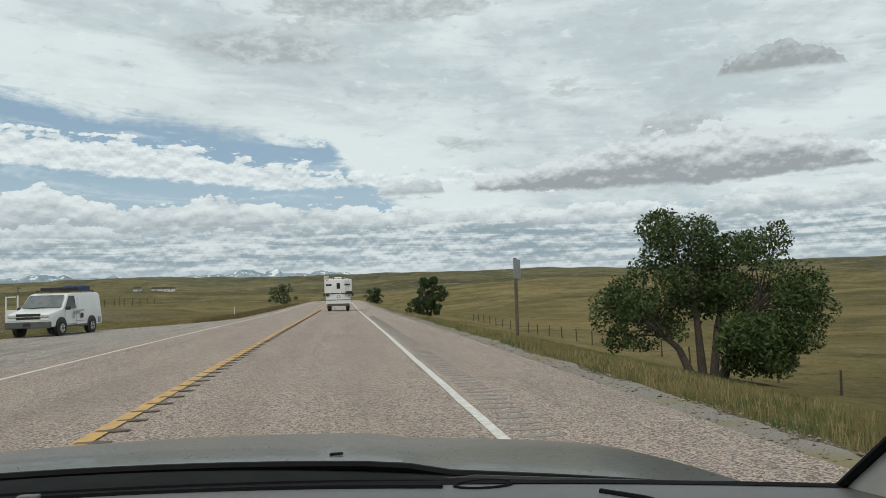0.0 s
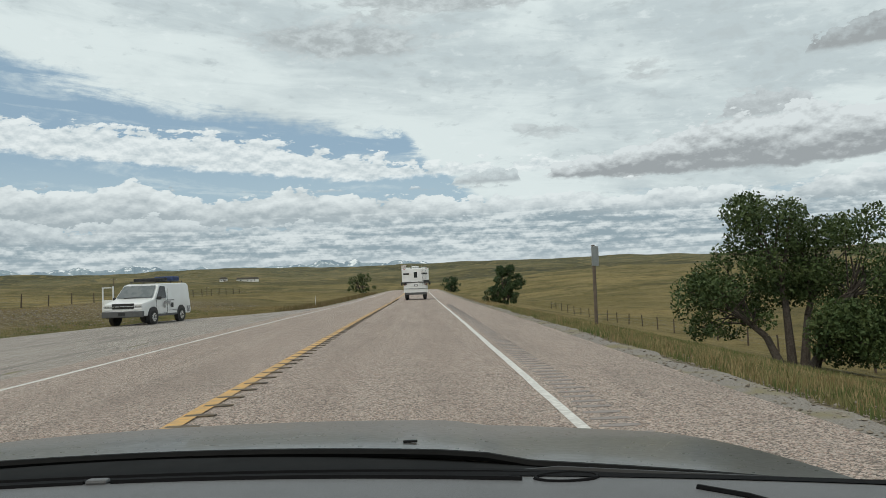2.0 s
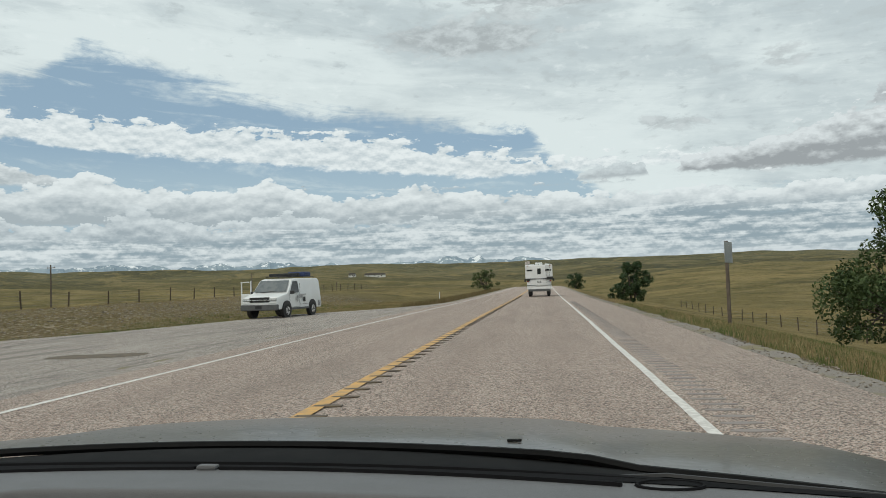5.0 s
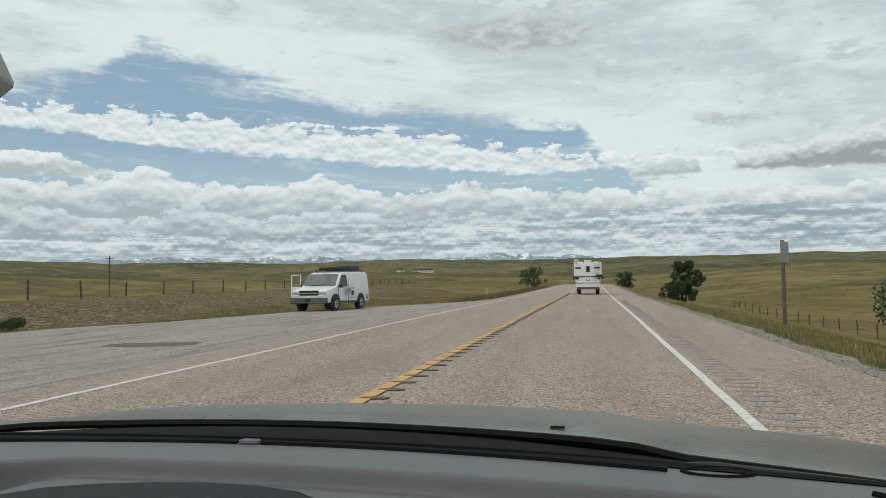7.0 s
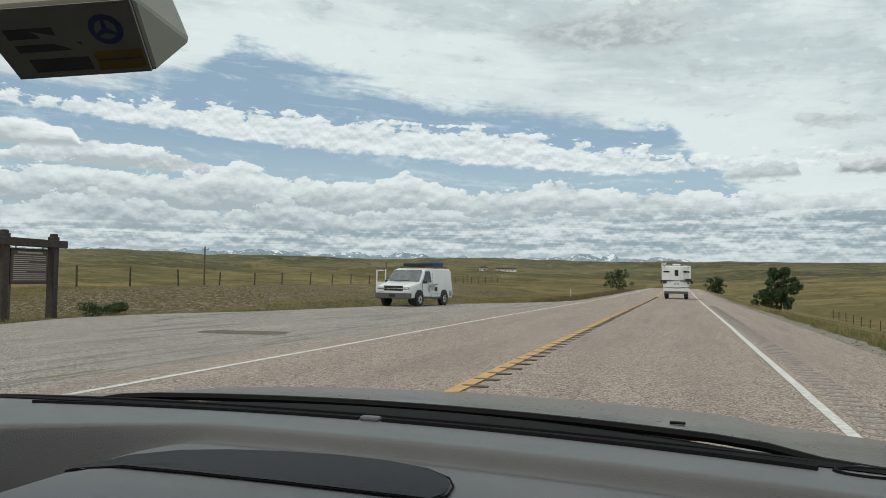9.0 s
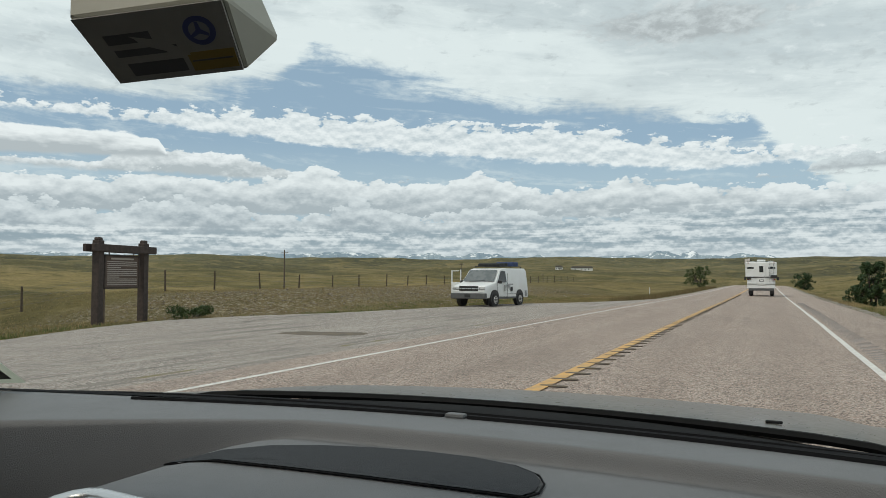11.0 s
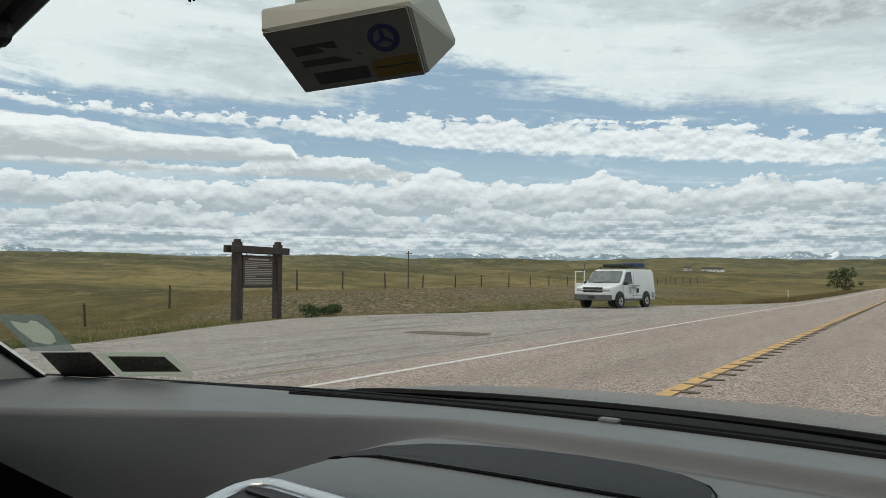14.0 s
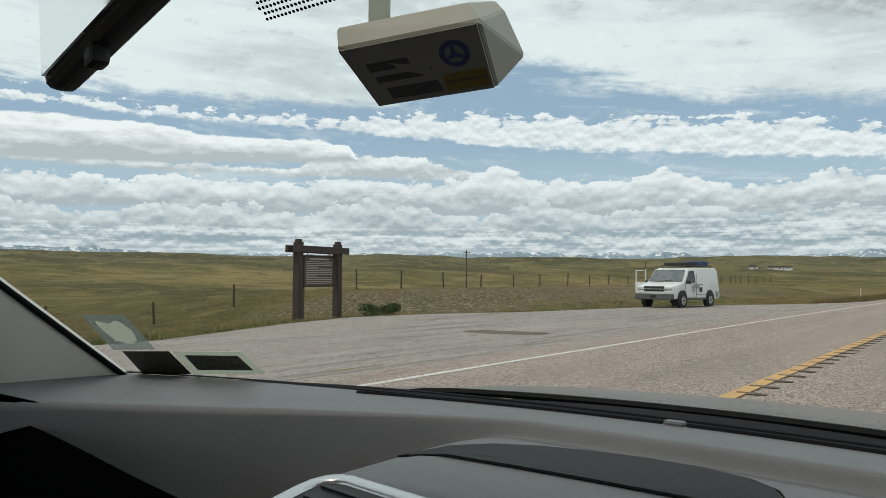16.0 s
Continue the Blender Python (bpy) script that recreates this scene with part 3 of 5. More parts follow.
def pull_out_edge(y):
    """How far the paved pull-out reaches to the left of the road at y."""
    return straight_table(y, [(-22, EDGE_L), (-4, -13.6), (8.9, -14.1), (15.5, -17.1), (19.0, -18.1), (22.5, -17.6), (26.0, -15.8), (33.0, -14.4), (39.0, -13.9), (44.0, -10.2), (50.0, -8.0), (58.0, EDGE_L)])


RIGHT_SIDE = [(3.5, -0.19), (4.6, -0.30), (8.0, -1.1), (14.0, -2.7), (24.0, -4.2), (60, -4.6), (200, -5.0)]
LEFT_SIDE = [(0, -0.06), (1.2, -0.22), (5.0, -0.62), (18.0, -1.0), (25.0, -1.35), (31.0, -1.5), (60.0, -1.9), (150, -3.4)]
LEFT_BANK = [(0, -0.06), (1.2, -0.20), (5.0, -0.30), (8.0, -0.22), (17.0, 0.42), (20.5, 0.55), (24.0, 0.40), (31.0, 0.15), (60.0, -1.2), (150, -3.4)]


def near_height(x, y):
    if x > EDGE_R:
        side = lerp_table(x, RIGHT_SIDE) + 0.10
    elif x < EDGE_L:
        out = EDGE_L - x
        paved = pull_out_edge(y)
        bank = ease((y - 19) / 15)
        side = lerp_table(out, LEFT_SIDE) * (1 - bank) + lerp_table(out, LEFT_BANK) * bank
        side += 0.10 * bank * ease((out - 6) / 4) * (1 - ease((out - 28) / 8)) * noise.fractal(Vector((x * 0.22, y * 0.22, 5.0)), 0.8, 2.0, 4)
        if x > paved - 0.6:
            side = -0.22
        elif x > paved - 5.0 and paved < EDGE_L - 1:
            side = max(side, -0.22 - 0.05 * (paved - x))
    else:
        side = -0.16
    return side + road_height(LINE_Y, y) * (1 - ease((abs(x - LINE_Y) - 40) / 120))


def ground_height(x, y):
    r = math.hypot(x, y)
    near = near_height(x, y)
    k = ease((r - 120) / 500)
    v = Vector((x, y, 0.0))
    rolls = noise.fractal(v * 0.0021, 1.0, 2.0, 4) * 0.0130 + noise.fractal(v * 0.0075 + Vector((9, 3, 1)), 1.0, 2.0, 3) * 0.0055
    up = max(r - 260, 0.0) / 3500
    far = -6 + 106 * min(up, 1.0) ** 1.12
    valley = -9.0 * math.exp(-((x + 2) / 130) ** 2) * ease((y - 300) / 300) * (1 - ease((y - 900) / 900))
    z = near * (1 - k) + far * k + rolls * r * ease((r - 90) / 400) + valley
    if r > 30 and abs(x - LINE_Y) > 9:
        z += (0.35 + 0.9 * ease((r - 60) / 150)) * (noise.noise(v * 0.045) + 0.5 * noise.noise(v * 0.019)) * ease((abs(x - LINE_Y) - 9) / 20)
    # hills round the horizon end in even ridges
    az = math.degrees(math.atan2(-x, y))
    ridge = r * math.tan(radians(1.57 + 0.30 * noise.noise(Vector((az * 0.11, 2.0, 0.0))) + 0.09 * noise.noise(Vector((az * 0.5, 5.0, 0.0)))))
    if r > 1400:
        z = min(z, EYE + ridge)
        z = z * (1 - ease((r - 2600) / 1000)) + (EYE + ridge) * ease((r - 2600) / 1000)
    return z


def build_ground():
    az = [radians(a) for a in (*np.arange(-180, -48, 4.0), *np.arange(-48, 76, 0.4), *np.arange(76, 180, 4.0))]
    rings = [0.8 * (3700 / 0.8) ** (i / 250) for i in range(251)]
    verts = [(0, 0, near_height(0, 0))]
    for r in rings:
        for a in az:
            x, y = -r * math.sin(a), r * math.cos(a)
            verts.append((x, y, ground_height(x, y)))
    n = len(az)
    faces = [(0, 1 + (i + 1) % n, 1 + i) for i in range(n)]
    for j in range(250):
        b = 1 + j * n
        faces += [(b + i, b + (i + 1) % n, b + n + (i + 1) % n, b + n + i) for i in range(n)]
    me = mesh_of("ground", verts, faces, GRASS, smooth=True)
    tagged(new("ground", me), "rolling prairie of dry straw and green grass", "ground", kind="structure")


def strip(x0, x1, y0, y1, lift, mat, name, step=3.0, skirt=0.0, wobble=0.0):
    """A band that lies along the road."""
    ys, y = [], y0
    while y < y1:
        ys.append(y)
        y += step if y < 120 else step * 5
    ys.append(y1)
    verts, faces, xs = [], [], [x0 + (x1 - x0) * i / 6 for i in range(7)]
    for y in ys:
        rag = wobble * (noise.noise(Vector((y * 0.35, x0, 0))) + 0.7 * noise.noise(Vector((y * 1.7, x0, 3))))
        row = [(xs[0] + rag, y, road_height(xs[0], y) + lift - skirt)] if skirt else []
        row += [(x + (rag if i in (0, 6) else 0), y, road_height(x, y) + lift) for i, x in enumerate(xs)]
        row += [(xs[-1] + rag, y, road_height(xs[-1], y) + lift - skirt)] if skirt else []
        verts += row
    w = 9 if skirt else 7
    for j in range(len(ys) - 1):
        faces += [(j * w + i, j * w + i + 1, (j + 1) * w + i + 1, (j + 1) * w + i) for i in range(w - 1)]
    return mesh_of(name, verts, faces, mat)


def build_road():
    road = tagged(new("road", strip(EDGE_L, EDGE_R, -60, 800, 0.0, ROAD, "road", 0.5 * 4, 0.2, 0.06)), "two-lane highway of worn pinkish-grey chip seal", "road", kind="structure")
    for x, w, name, mat, label in ((LINE_R, 0.11, "edge_line", WHITE_LINE, "worn white edge line"), (LINE_L, 0.11, "edge_line", WHITE_LINE, "worn white edge line"),
                                   (LINE_Y - 0.04, 0.17, "centre_line", YELLOW_LINE, "scuffed yellow centre line")):
        part(name, strip(x - w / 2, x + w / 2, -20, 420, 0.004, mat, name, 1.0, 0.0, 0.012), mat, road, label)
    # milled rumble grooves: short dark bars with lens-shaped ends
    def groove(w, l):
        bm = slab([(-w / 2, -l * 0.3), (0, -l / 2), (w / 2, -l * 0.3), (w / 2, l * 0.3), (0, l / 2), (-w / 2, l * 0.3)], -0.004, 0.0055)
        me = bpy.data.meshes.new("rumble_groove")
        bm.to_mesh(me)
        bm.free()
        return me
    dark, pale = groove(0.31, 0.13), groove(0.36, 0.12)
    dark.materials.append(GROOVE)
    pale.materials.append(GROOVE_PALE)
    for me, x, y0, gap, count in ((dark, LINE_Y + 0.06, 5.2, 0.62, 110), (pale, LINE_R + 0.34, 4.5, 0.34, 130)):
        for k in range(count):
            y = y0 + gap * k
            ob = new("rumble_groove", me)
            ob.location = (x + random.uniform(-0.02, 0.02), y, road_height(x, y) + 0.001)
            ob.rotation_euler = (0, 0, random.uniform(-0.05, 0.05))
            ob.parent = road
    # the pull-out on the left
    verts, faces = [], []
    ys = [-22 + 0.8 * i for i in range(101)]
    for y in ys:
        e = pull_out_edge(y) + 0.12 * noise.noise(Vector((y * 0.8, 3, 0)))
        for i in range(7):
            x = EDGE_L + 0.02 + (e - EDGE_L) * i / 6
            verts.append((x, y, road_height(EDGE_L, y) - 0.012 - 0.012 * (EDGE_L - x)))
        verts.append((verts[-1][0], y, verts[-1][2] - 0.2))
    for j in range(len(ys) - 1):
        faces += [(j * 8 + i + 1, j * 8 + i, (j + 1) * 8 + i, (j + 1) * 8 + i + 1) for i in range(7)]
    tagged(new("pavement", mesh_of("pavement", verts, faces, PULLOUT)), "cracked grey asphalt pull-out beside the highway", "pavement", kind="structure")
    # a broken tar patch in the pull-out
    rim = [(-9.6 + (1.25 + 0.35 * noise.noise(Vector((math.cos(a) * 1.5, math.sin(a) * 1.5, 8)))) * math.cos(a), 15.2 + (0.55 + 0.3 * noise.noise(Vector((math.cos(a) * 2, math.sin(a) * 2, 1)))) * math.sin(a)) for a in [math.tau * k / 40 for k in range(40)]]
    verts = [(px, py, road_height(EDGE_L, py) - 0.012 - 0.012 * (EDGE_L - px) + 0.005) for px, py in rim]
    tagged(new("tar_patch", mesh_of("tar_patch", verts, [tuple(range(40))], GROOVE)), "dark broken tar patch in the pull-out", "tar patch", kind="structure")
    # gravel along both edges
    for x0, x1, s in ((EDGE_R - 0.15, EDGE_R + 0.45, 1), (EDGE_L - 0.5, EDGE_L + 0.08, -1)):
        me = strip(x0, x1, -20, 160, -0.012, GRAVEL, "shoulder", 0.28, 0.25, 0.22)
        tagged(new("shoulder", me), "loose gravel edge between asphalt and grass", "shoulder", kind="structure")


def build_far_road():
    """Where the highway climbs out of the valley again, a mile on."""
    verts, faces = [], []
    for k in range(41):
        y = 1250 + 20 * k
        x = -0.0185 * y - 6 * math.sin((y - 1250) / 260)
        for s in (-5.5, 5.5):
            verts.append((x + s, y, max(ground_height(x + s, y), ground_height(x, y)) + 1.2))
    faces = [(2 * k, 2 * k + 1, 2 * k + 3, 2 * k + 2) for k in range(40)]
    tagged(new("far_road", mesh_of("far_road", verts, faces, PULLOUT)), "pale strip of highway climbing a far hill", "road", kind="structure")


def build_mountains():
    """A snow-patched range beyond the hills, its blue haze painted into the rock."""
    verts, faces, cols = [], [], []
    az = np.arange(-4.0, 74.0, 0.12)
    peaks = [(0.8, 0.55, 1.6), (5.6, 0.75, 2.4), (8.0, 0.45, 3.0), (14, 0.35, 4.0), (20, 0.75, 2.2), (24.5, 0.6, 2.5), (30.6, 0.95, 2.6), (36, 0.6, 3.0), (42, 0.45, 3.5), (50, 0.3, 4.0), (62.5, 0.75, 4.0), (68, 0.5, 3.0)]
    for a in az:
        top = sum(h * math.exp(-((a - c) / w) ** 2) for c, h, w in peaks)
        rough = noise.fractal(Vector((a * 0.9, 0.0, 4.0)), 0.9, 2.1, 5)
        e = 1.52 + 0.50 * min(top, 1.0) + 0.20 * rough
        for j in range(6):
            r = 4150 + 60 * j
            h = r * math.tan(radians(e * (0.25 + 0.75 * j / 5) if j else 0.2))
            h += 14 * noise.noise(Vector((a * 2.5, j * 1.3, 0))) * (j not in (0, 5))
            verts.append((-r * math.sin(radians(a)), r * math.cos(radians(a)), EYE + h))
    n = len(az)
    for i in range(n - 1):
        faces += [(i * 6 + j, i * 6 + j + 1, (i + 1) * 6 + j + 1, (i + 1) * 6 + j) for j in range(5)]
    tagged(new("backdrop", mesh_of("backdrop", verts, faces, MOUNTAIN)), "distant mountain range with snow patches, blue from painted haze", "mountains", kind="structure")


build_ground()
build_road()
build_far_road()
build_mountains()

# ---------------------------------------------------------------- plants


def leaf_cloud(clumps, leaves, size, seed, spread=1.0):
    """Many small folded leaves scattered over clumps (centre, radius); denser at their skins."""
    rng = np.random.default_rng(seed)
    weights = np.array([r ** 2 for _, r in clumps])
    weights = weights / weights.sum()
    verts, faces = [], []
    for k in rng.choice(len(clumps), leaves, p=weights):
        c, r = clumps[k]
        d = rng.normal(size=3)
        d /= np.linalg.norm(d)
        p = np.array(c) + d * r * spread * (0.45 + 0.55 * rng.random() ** 0.6) * np.array((1, 1, 0.9))
        a, b = rng.normal(size=3), rng.normal(size=3)
        a /= np.linalg.norm(a)
        b -= a * (a @ b)
        b /= np.linalg.norm(b)
        s = size * rng.uniform(0.6, 1.3)
        i = len(verts)
        verts += [p - a * s, p + b * s * 0.5, p + a * s, p - b * s * 0.5]
        faces.append((i, i + 1, i + 2, i + 3))
    return verts, faces


def build_tree(name, label, x, y, height, width, leaves, mat, seed, trunks=1, lobes=26, gap=0.0, leaf=0.10, flat=1.0, puff=1.0, cone=0.0):
    base = ground_height(x, y) - 0.05
    tree = thing(name, label, "tree" if trunks else "bush", (x, y, base))
    rng = random.Random(seed)
    clumps, limbs = [], []
    for t in range(max(trunks, 1)):
        lean = (t - (trunks - 1) / 2) * width * 0.22
        fork = Vector((lean * 0.5, rng.uniform(-0.1, 0.1), height * 0.28))
        limbs.append(rod((lean * 0.15, 0, 0), fork, 0.035 * height * 0.8, 0.024 * height * 0.8, 9))
        for k in range(lobes // max(trunks, 1)):
            a = rng.uniform(0, math.tau)
            h = rng.uniform(0.06, 0.93)
            reach = width * 0.5 * math.sqrt(max(0.05, 1 - ((h - 0.45) / 0.56) ** 2)) * rng.uniform(0.35, 0.95) * (1 - cone * h)
            c = Vector((lean + reach * math.cos(a), reach * math.sin(a) * flat, height * h))
            r = height * rng.uniform(0.075, 0.135) * puff
            clumps.append((tuple(c), r))
            mid = fork.lerp(c, 0.5) + Vector((0, 0, 0.05 * height))
            limbs.append(rod(fork, mid, 0.011 * height, 0.007 * height, 6))
            limbs.append(rod(mid, c, 0.007 * height, 0.002 * height, 5))
    part("trunk", join(*limbs), BARK, tree)
    verts, faces = leaf_cloud(clumps, leaves, leaf, seed)
    part("crown", mesh_of("crown", verts, faces, mat), mat, tree)
    return tree


def bough(path, r0, r1, n=7):
    """A tapering limb through the points of its path."""
    bits = []
    for k, (a, b) in enumerate(zip(path, path[1:])):
        f0, f1 = k / (len(path) - 1), (k + 1) / (len(path) - 1)
        bits.append(rod(a, b, r0 + (r1 - r0) * f0, r0 + (r1 - r0) * f1, n))
    return bits


def build_cottonwood(x, y):
    """A many-stemmed tree below the bank: three leaning stems, each with its own ragged crown, gaps between them."""
    base = ground_height(x, y) - 0.1
    tree = thing("roadside_tree", "dark green many-stemmed roadside tree with gaps between its crowns", "tree", (x, y, base), -25.5)
    rng = random.Random(11)
    stems = [((-0.5, 0.0), (-2.6, 0.3), 2.6, 1.8, 2.0), ((-0.2, 0.3), (-0.7, 0.9), 5.0, 1.9, 2.1), ((0.5, -0.2), (2.5, -0.3), 3.7, 2.0, 2.8), ((0.2, 0.4), (1.0, 1.4), 4.2, 1.6, 2.1),
             ((0.3, -0.3), (1.9, -1.0), 1.6, 1.5, 1.1)]
    clumps, limbs = [], []
    for (bx, by), (tx, ty), h, rx, rz in stems:
        foot, top = Vector((bx, by, -0.2)), Vector((tx, ty, h))
        bend = Vector((bx + (tx - bx) * 0.3, by + (ty - by) * 0.3, h * 0.5))
        limbs += bough([foot, bend, top], 0.20, 0.07, 9)
        for k in range(26):
            d = Vector((rng.gauss(0, 1), rng.gauss(0, 1), rng.gauss(0, 1))).normalized() * rng.uniform(0.45, 1.0) ** 0.6
            c = top + Vector((d.x * rx, d.y * rx, d.z * rz))
            c.z = max(c.z, 0.4 + 0.3 * rng.random())
            clumps.append((tuple(c), rng.uniform(0.35, 0.8)))
            mid = bend.lerp(top, rng.uniform(0.2, 0.9))
            limbs += bough([mid, mid.lerp(c, 0.5) + Vector((0, 0, 0.15)), c], 0.045, 0.012, 5)
    part("trunk", join(*limbs), BARK, tree)
    verts, faces = leaf_cloud(clumps, 40000, 0.085, 31, 1.25)
    part("crown", mesh_of("crown", verts, faces, LEAF), LEAF, tree)


def build_shrub(x, y):
    """A low grey-green shrub at the foot of the timber sign."""
    shrub = thing("shrub", "low dark green shrub at the pavement's edge beside the sign", "bush", (x, y, ground_height(x, y) - 0.05))
    rng = random.Random(3)
    clumps, limbs = [], []
    for k in range(16):
        c = Vector((rng.uniform(-0.45, 0.45), rng.uniform(-0.75, 0.75), rng.uniform(0.12, 0.42)))
        clumps.append((tuple(c), rng.uniform(0.10, 0.2)))
        limbs.append(rod((c.x * 0.3, c.y * 0.3, 0), c, 0.012, 0.004, 5))
    part("stems", join(*limbs), BARK, shrub)
    verts, faces = leaf_cloud(clumps, 2600, 0.035, 9, 1.2)
    part("leaves", mesh_of("leaves", verts, faces, LEAF), LEAF, shrub)


def blades(name, label, spots, mat, low, high, seed, wide=0.012):
    """A stand of grass: two crossed, bent blades at every spot."""
    rng = np.random.default_rng(seed)
    verts, faces = [], []
    for x, y in spots:
        z = ground_height(x, y) - 0.02
        for _ in range(3):
            h = rng.uniform(low, high)
            a = rng.uniform(0, math.tau)
            dx, dy = math.cos(a) * wide, math.sin(a) * wide
            lx, ly = rng.normal(0, 0.22 * h), rng.normal(0, 0.22 * h)
            ox, oy = rng.normal(0, 0.05), rng.normal(0, 0.05)
            i = len(verts)
            verts += [(x + ox - dx, y + oy - dy, z), (x + ox + dx, y + oy + dy, z), (x + ox + lx * 0.4 + dx * 0.8, y + oy + ly * 0.4 + dy * 0.8, z + h * 0.6),
                      (x + ox + lx * 0.4 - dx * 0.8, y + oy + ly * 0.4 - dy * 0.8, z + h * 0.6), (x + ox + lx, y + oy + ly, z + h)]
            faces += [(i, i + 1, i + 2, i + 3), (i + 3, i + 2, i + 4)]
    tagged(new(name, mesh_of(name, verts, faces, mat)), label, "grass", kind="stuff")


def spots(count, seed, x0, x1, y0, y1, near=1.6, clump=0.0):
    rng = np.random.default_rng(seed)
    out = []
    while len(out) < count:
        x, y = rng.uniform(x0, x1), y0 + (y1 - y0) * rng.random() ** near
        if pull_out_edge(y) - 0.3 < x < EDGE_L and pull_out_edge(y) < EDGE_L - 0.5:
            continue
        if clump and noise.noise(Vector((x * 0.35, y * 0.35, seed))) < clump * rng.uniform(-1, 1):
            continue
        out.append((x, y))
    return out


def build_plants():
    build_cottonwood(14.9, 29.7)
    build_shrub(-18.9, 21.2)
    build_tree("conifer_bush", "dark green spiky conifer bush on the road bank", 7.0, 62.0, 3.5, 3.6, 8000, LEAF_DARK, 8, trunks=2, lobes=64, leaf=0.09, puff=0.85, cone=0.65)
    build_tree("field_tree", "far tree with open limbs beside the highway", -13.5, 172.0, 4.6, 6.0, 2600, LEAF, 12, trunks=2, lobes=30, leaf=0.16, puff=1.2)
    build_tree("field_bush", "far dark green bush by the highway", 6.6, 166.0, 3.6, 4.2, 2200, LEAF_DARK, 15, trunks=1, lobes=34, leaf=0.16, puff=1.4)
    blades("verge_grass", "straw-coloured grass on the road verge", spots(9000, 1, 4.2, 8.5, 3.5, 60, 1.6, 0.9), BLADE_STRAW, 0.06, 0.24, 1, 0.006)
    blades("verge_grass", "green grass on the road bank", spots(30000, 2, 4.1, 13.0, 3.5, 45, 1.3), BLADE_GREEN, 0.05, 0.19, 2, 0.006)
    blades("verge_grass", "straw-coloured grass on the road verge", spots(9000, 3, -14.0, -7.1, 5.0, 70), BLADE_STRAW, 0.05, 0.15, 3, 0.008)
    blades("verge_grass", "green grass beside the highway", spots(8000, 4, -18.0, -7.6, 5.0, 60, 1.6, 0.7), BLADE_GREEN, 0.05, 0.15, 4, 0.008)
    blades("roadside_weeds", "tall brown weeds along the verge", spots(3500, 5, -9.2, -7.4, 44.0, 130, 1.1, 1.0), WEED, 0.15, 0.5, 5, 0.012)
    blades("field_grass", "thin straw-coloured prairie grass", spots(12000, 6, -40.0, -12.0, 6.0, 70, 1.2, 0.8), BLADE_STRAW, 0.05, 0.14, 6, 0.009)




def build_stones(label, count, seed, x0, x1, y0, y1, low, high, near, mat):
    """Loose angular stones strewn over the ground, many together."""
    rng = np.random.default_rng(seed)
    verts, faces = [], []
    for _ in range(count):
        px, py = rng.uniform(x0, x1), y0 + (y1 - y0) * rng.random() ** near
        if pull_out_edge(py) - 0.4 < px < EDGE_L:
            continue
        r = low + (high - low) * rng.random() ** 3
        c = np.array((px, py, ground_height(px, py) + r * 0.25))
        if px > EDGE_R - 0.2 and px < EDGE_R + 0.5:
            c[2] = road_height(px, py) - 0.012 + r * 0.25
        turn = rng.uniform(0, math.tau)
        i = len(verts)
        for a, e in ((0, 0.1), (1.4, -0.1), (3.0, 0.2), (4.7, 0.0)):
            k = r * rng.uniform(0.7, 1.2)
            verts.append(c + np.array((k * math.cos(a + turn), k * math.sin(a + turn), e * r)))
        verts.append(c + np.array((0.2 * r, 0.1 * r, r * rng.uniform(0.4, 0.75))))
        verts.append(c + np.array((0, 0, -0.6 * r)))
        faces += [(i + k, i + (k + 1) % 4, i + 4) for k in range(4)] + [(i + (k + 1) % 4, i + k, i + 5) for k in range(4)]
    tagged(new("loose_stones", mesh_of("loose_stones", verts, faces, mat)), label, "stones", kind="stuff")


build_plants()
build_stones("grey gravel stones along the pavement's edge", 5000, 21, 3.45, 4.7, 3.5, 70, 0.008, 0.034, 1.5, STONE)
build_stones("pale stones strewn over the gravelly bank", 5000, 22, -31.0, -15.5, 20.0, 75, 0.015, 0.085, 1.1, STONE)

# ---------------------------------------------------------------- fences, poles, signs


def build_fence(label, x, y0, count, height, group):
    fence = thing("fence", label, "fence", (0, 0, 0))
    rng = random.Random(count)
    bm = rod((0, 0, -0.2), (0, 0, height), 0.065, 0.055, 7)
    bmesh.ops.bevel(bm, geom=[e for e in bm.edges if all(v.co.z > height - 0.01 for v in e.verts)], offset=0.015, segments=1, affect="EDGES")
    me = bpy.data.meshes.new("post")
    bm.to_mesh(me)
    bm.free()
    me.materials.append(POST_WOOD)
    tops = []
    for k in range(count):
        y = y0 + 5.03 * k + rng.uniform(-0.3, 0.3)
        z = ground_height(x, y)
        ob = new("post", me)
        ob.parent = fence
        ob.location, ob.rotation_euler = (x, y, z), (rng.uniform(-0.06, 0.06), rng.uniform(-0.06, 0.06), rng.uniform(0, 6))
        ob.scale = (1, 1, rng.uniform(0.9, 1.12))
        tops.append((x, y, z))
    for h in (0.3, 0.62, 0.95):
        bits = [rod((a[0], a[1], a[2] + h * height / 1.2), (b[0], b[1], b[2] + h * height / 1.2), 0.006, None, 4) for a, b in zip(tops, tops[1:])]
        part("wire", join(*bits), WIRE, fence)
    return fence


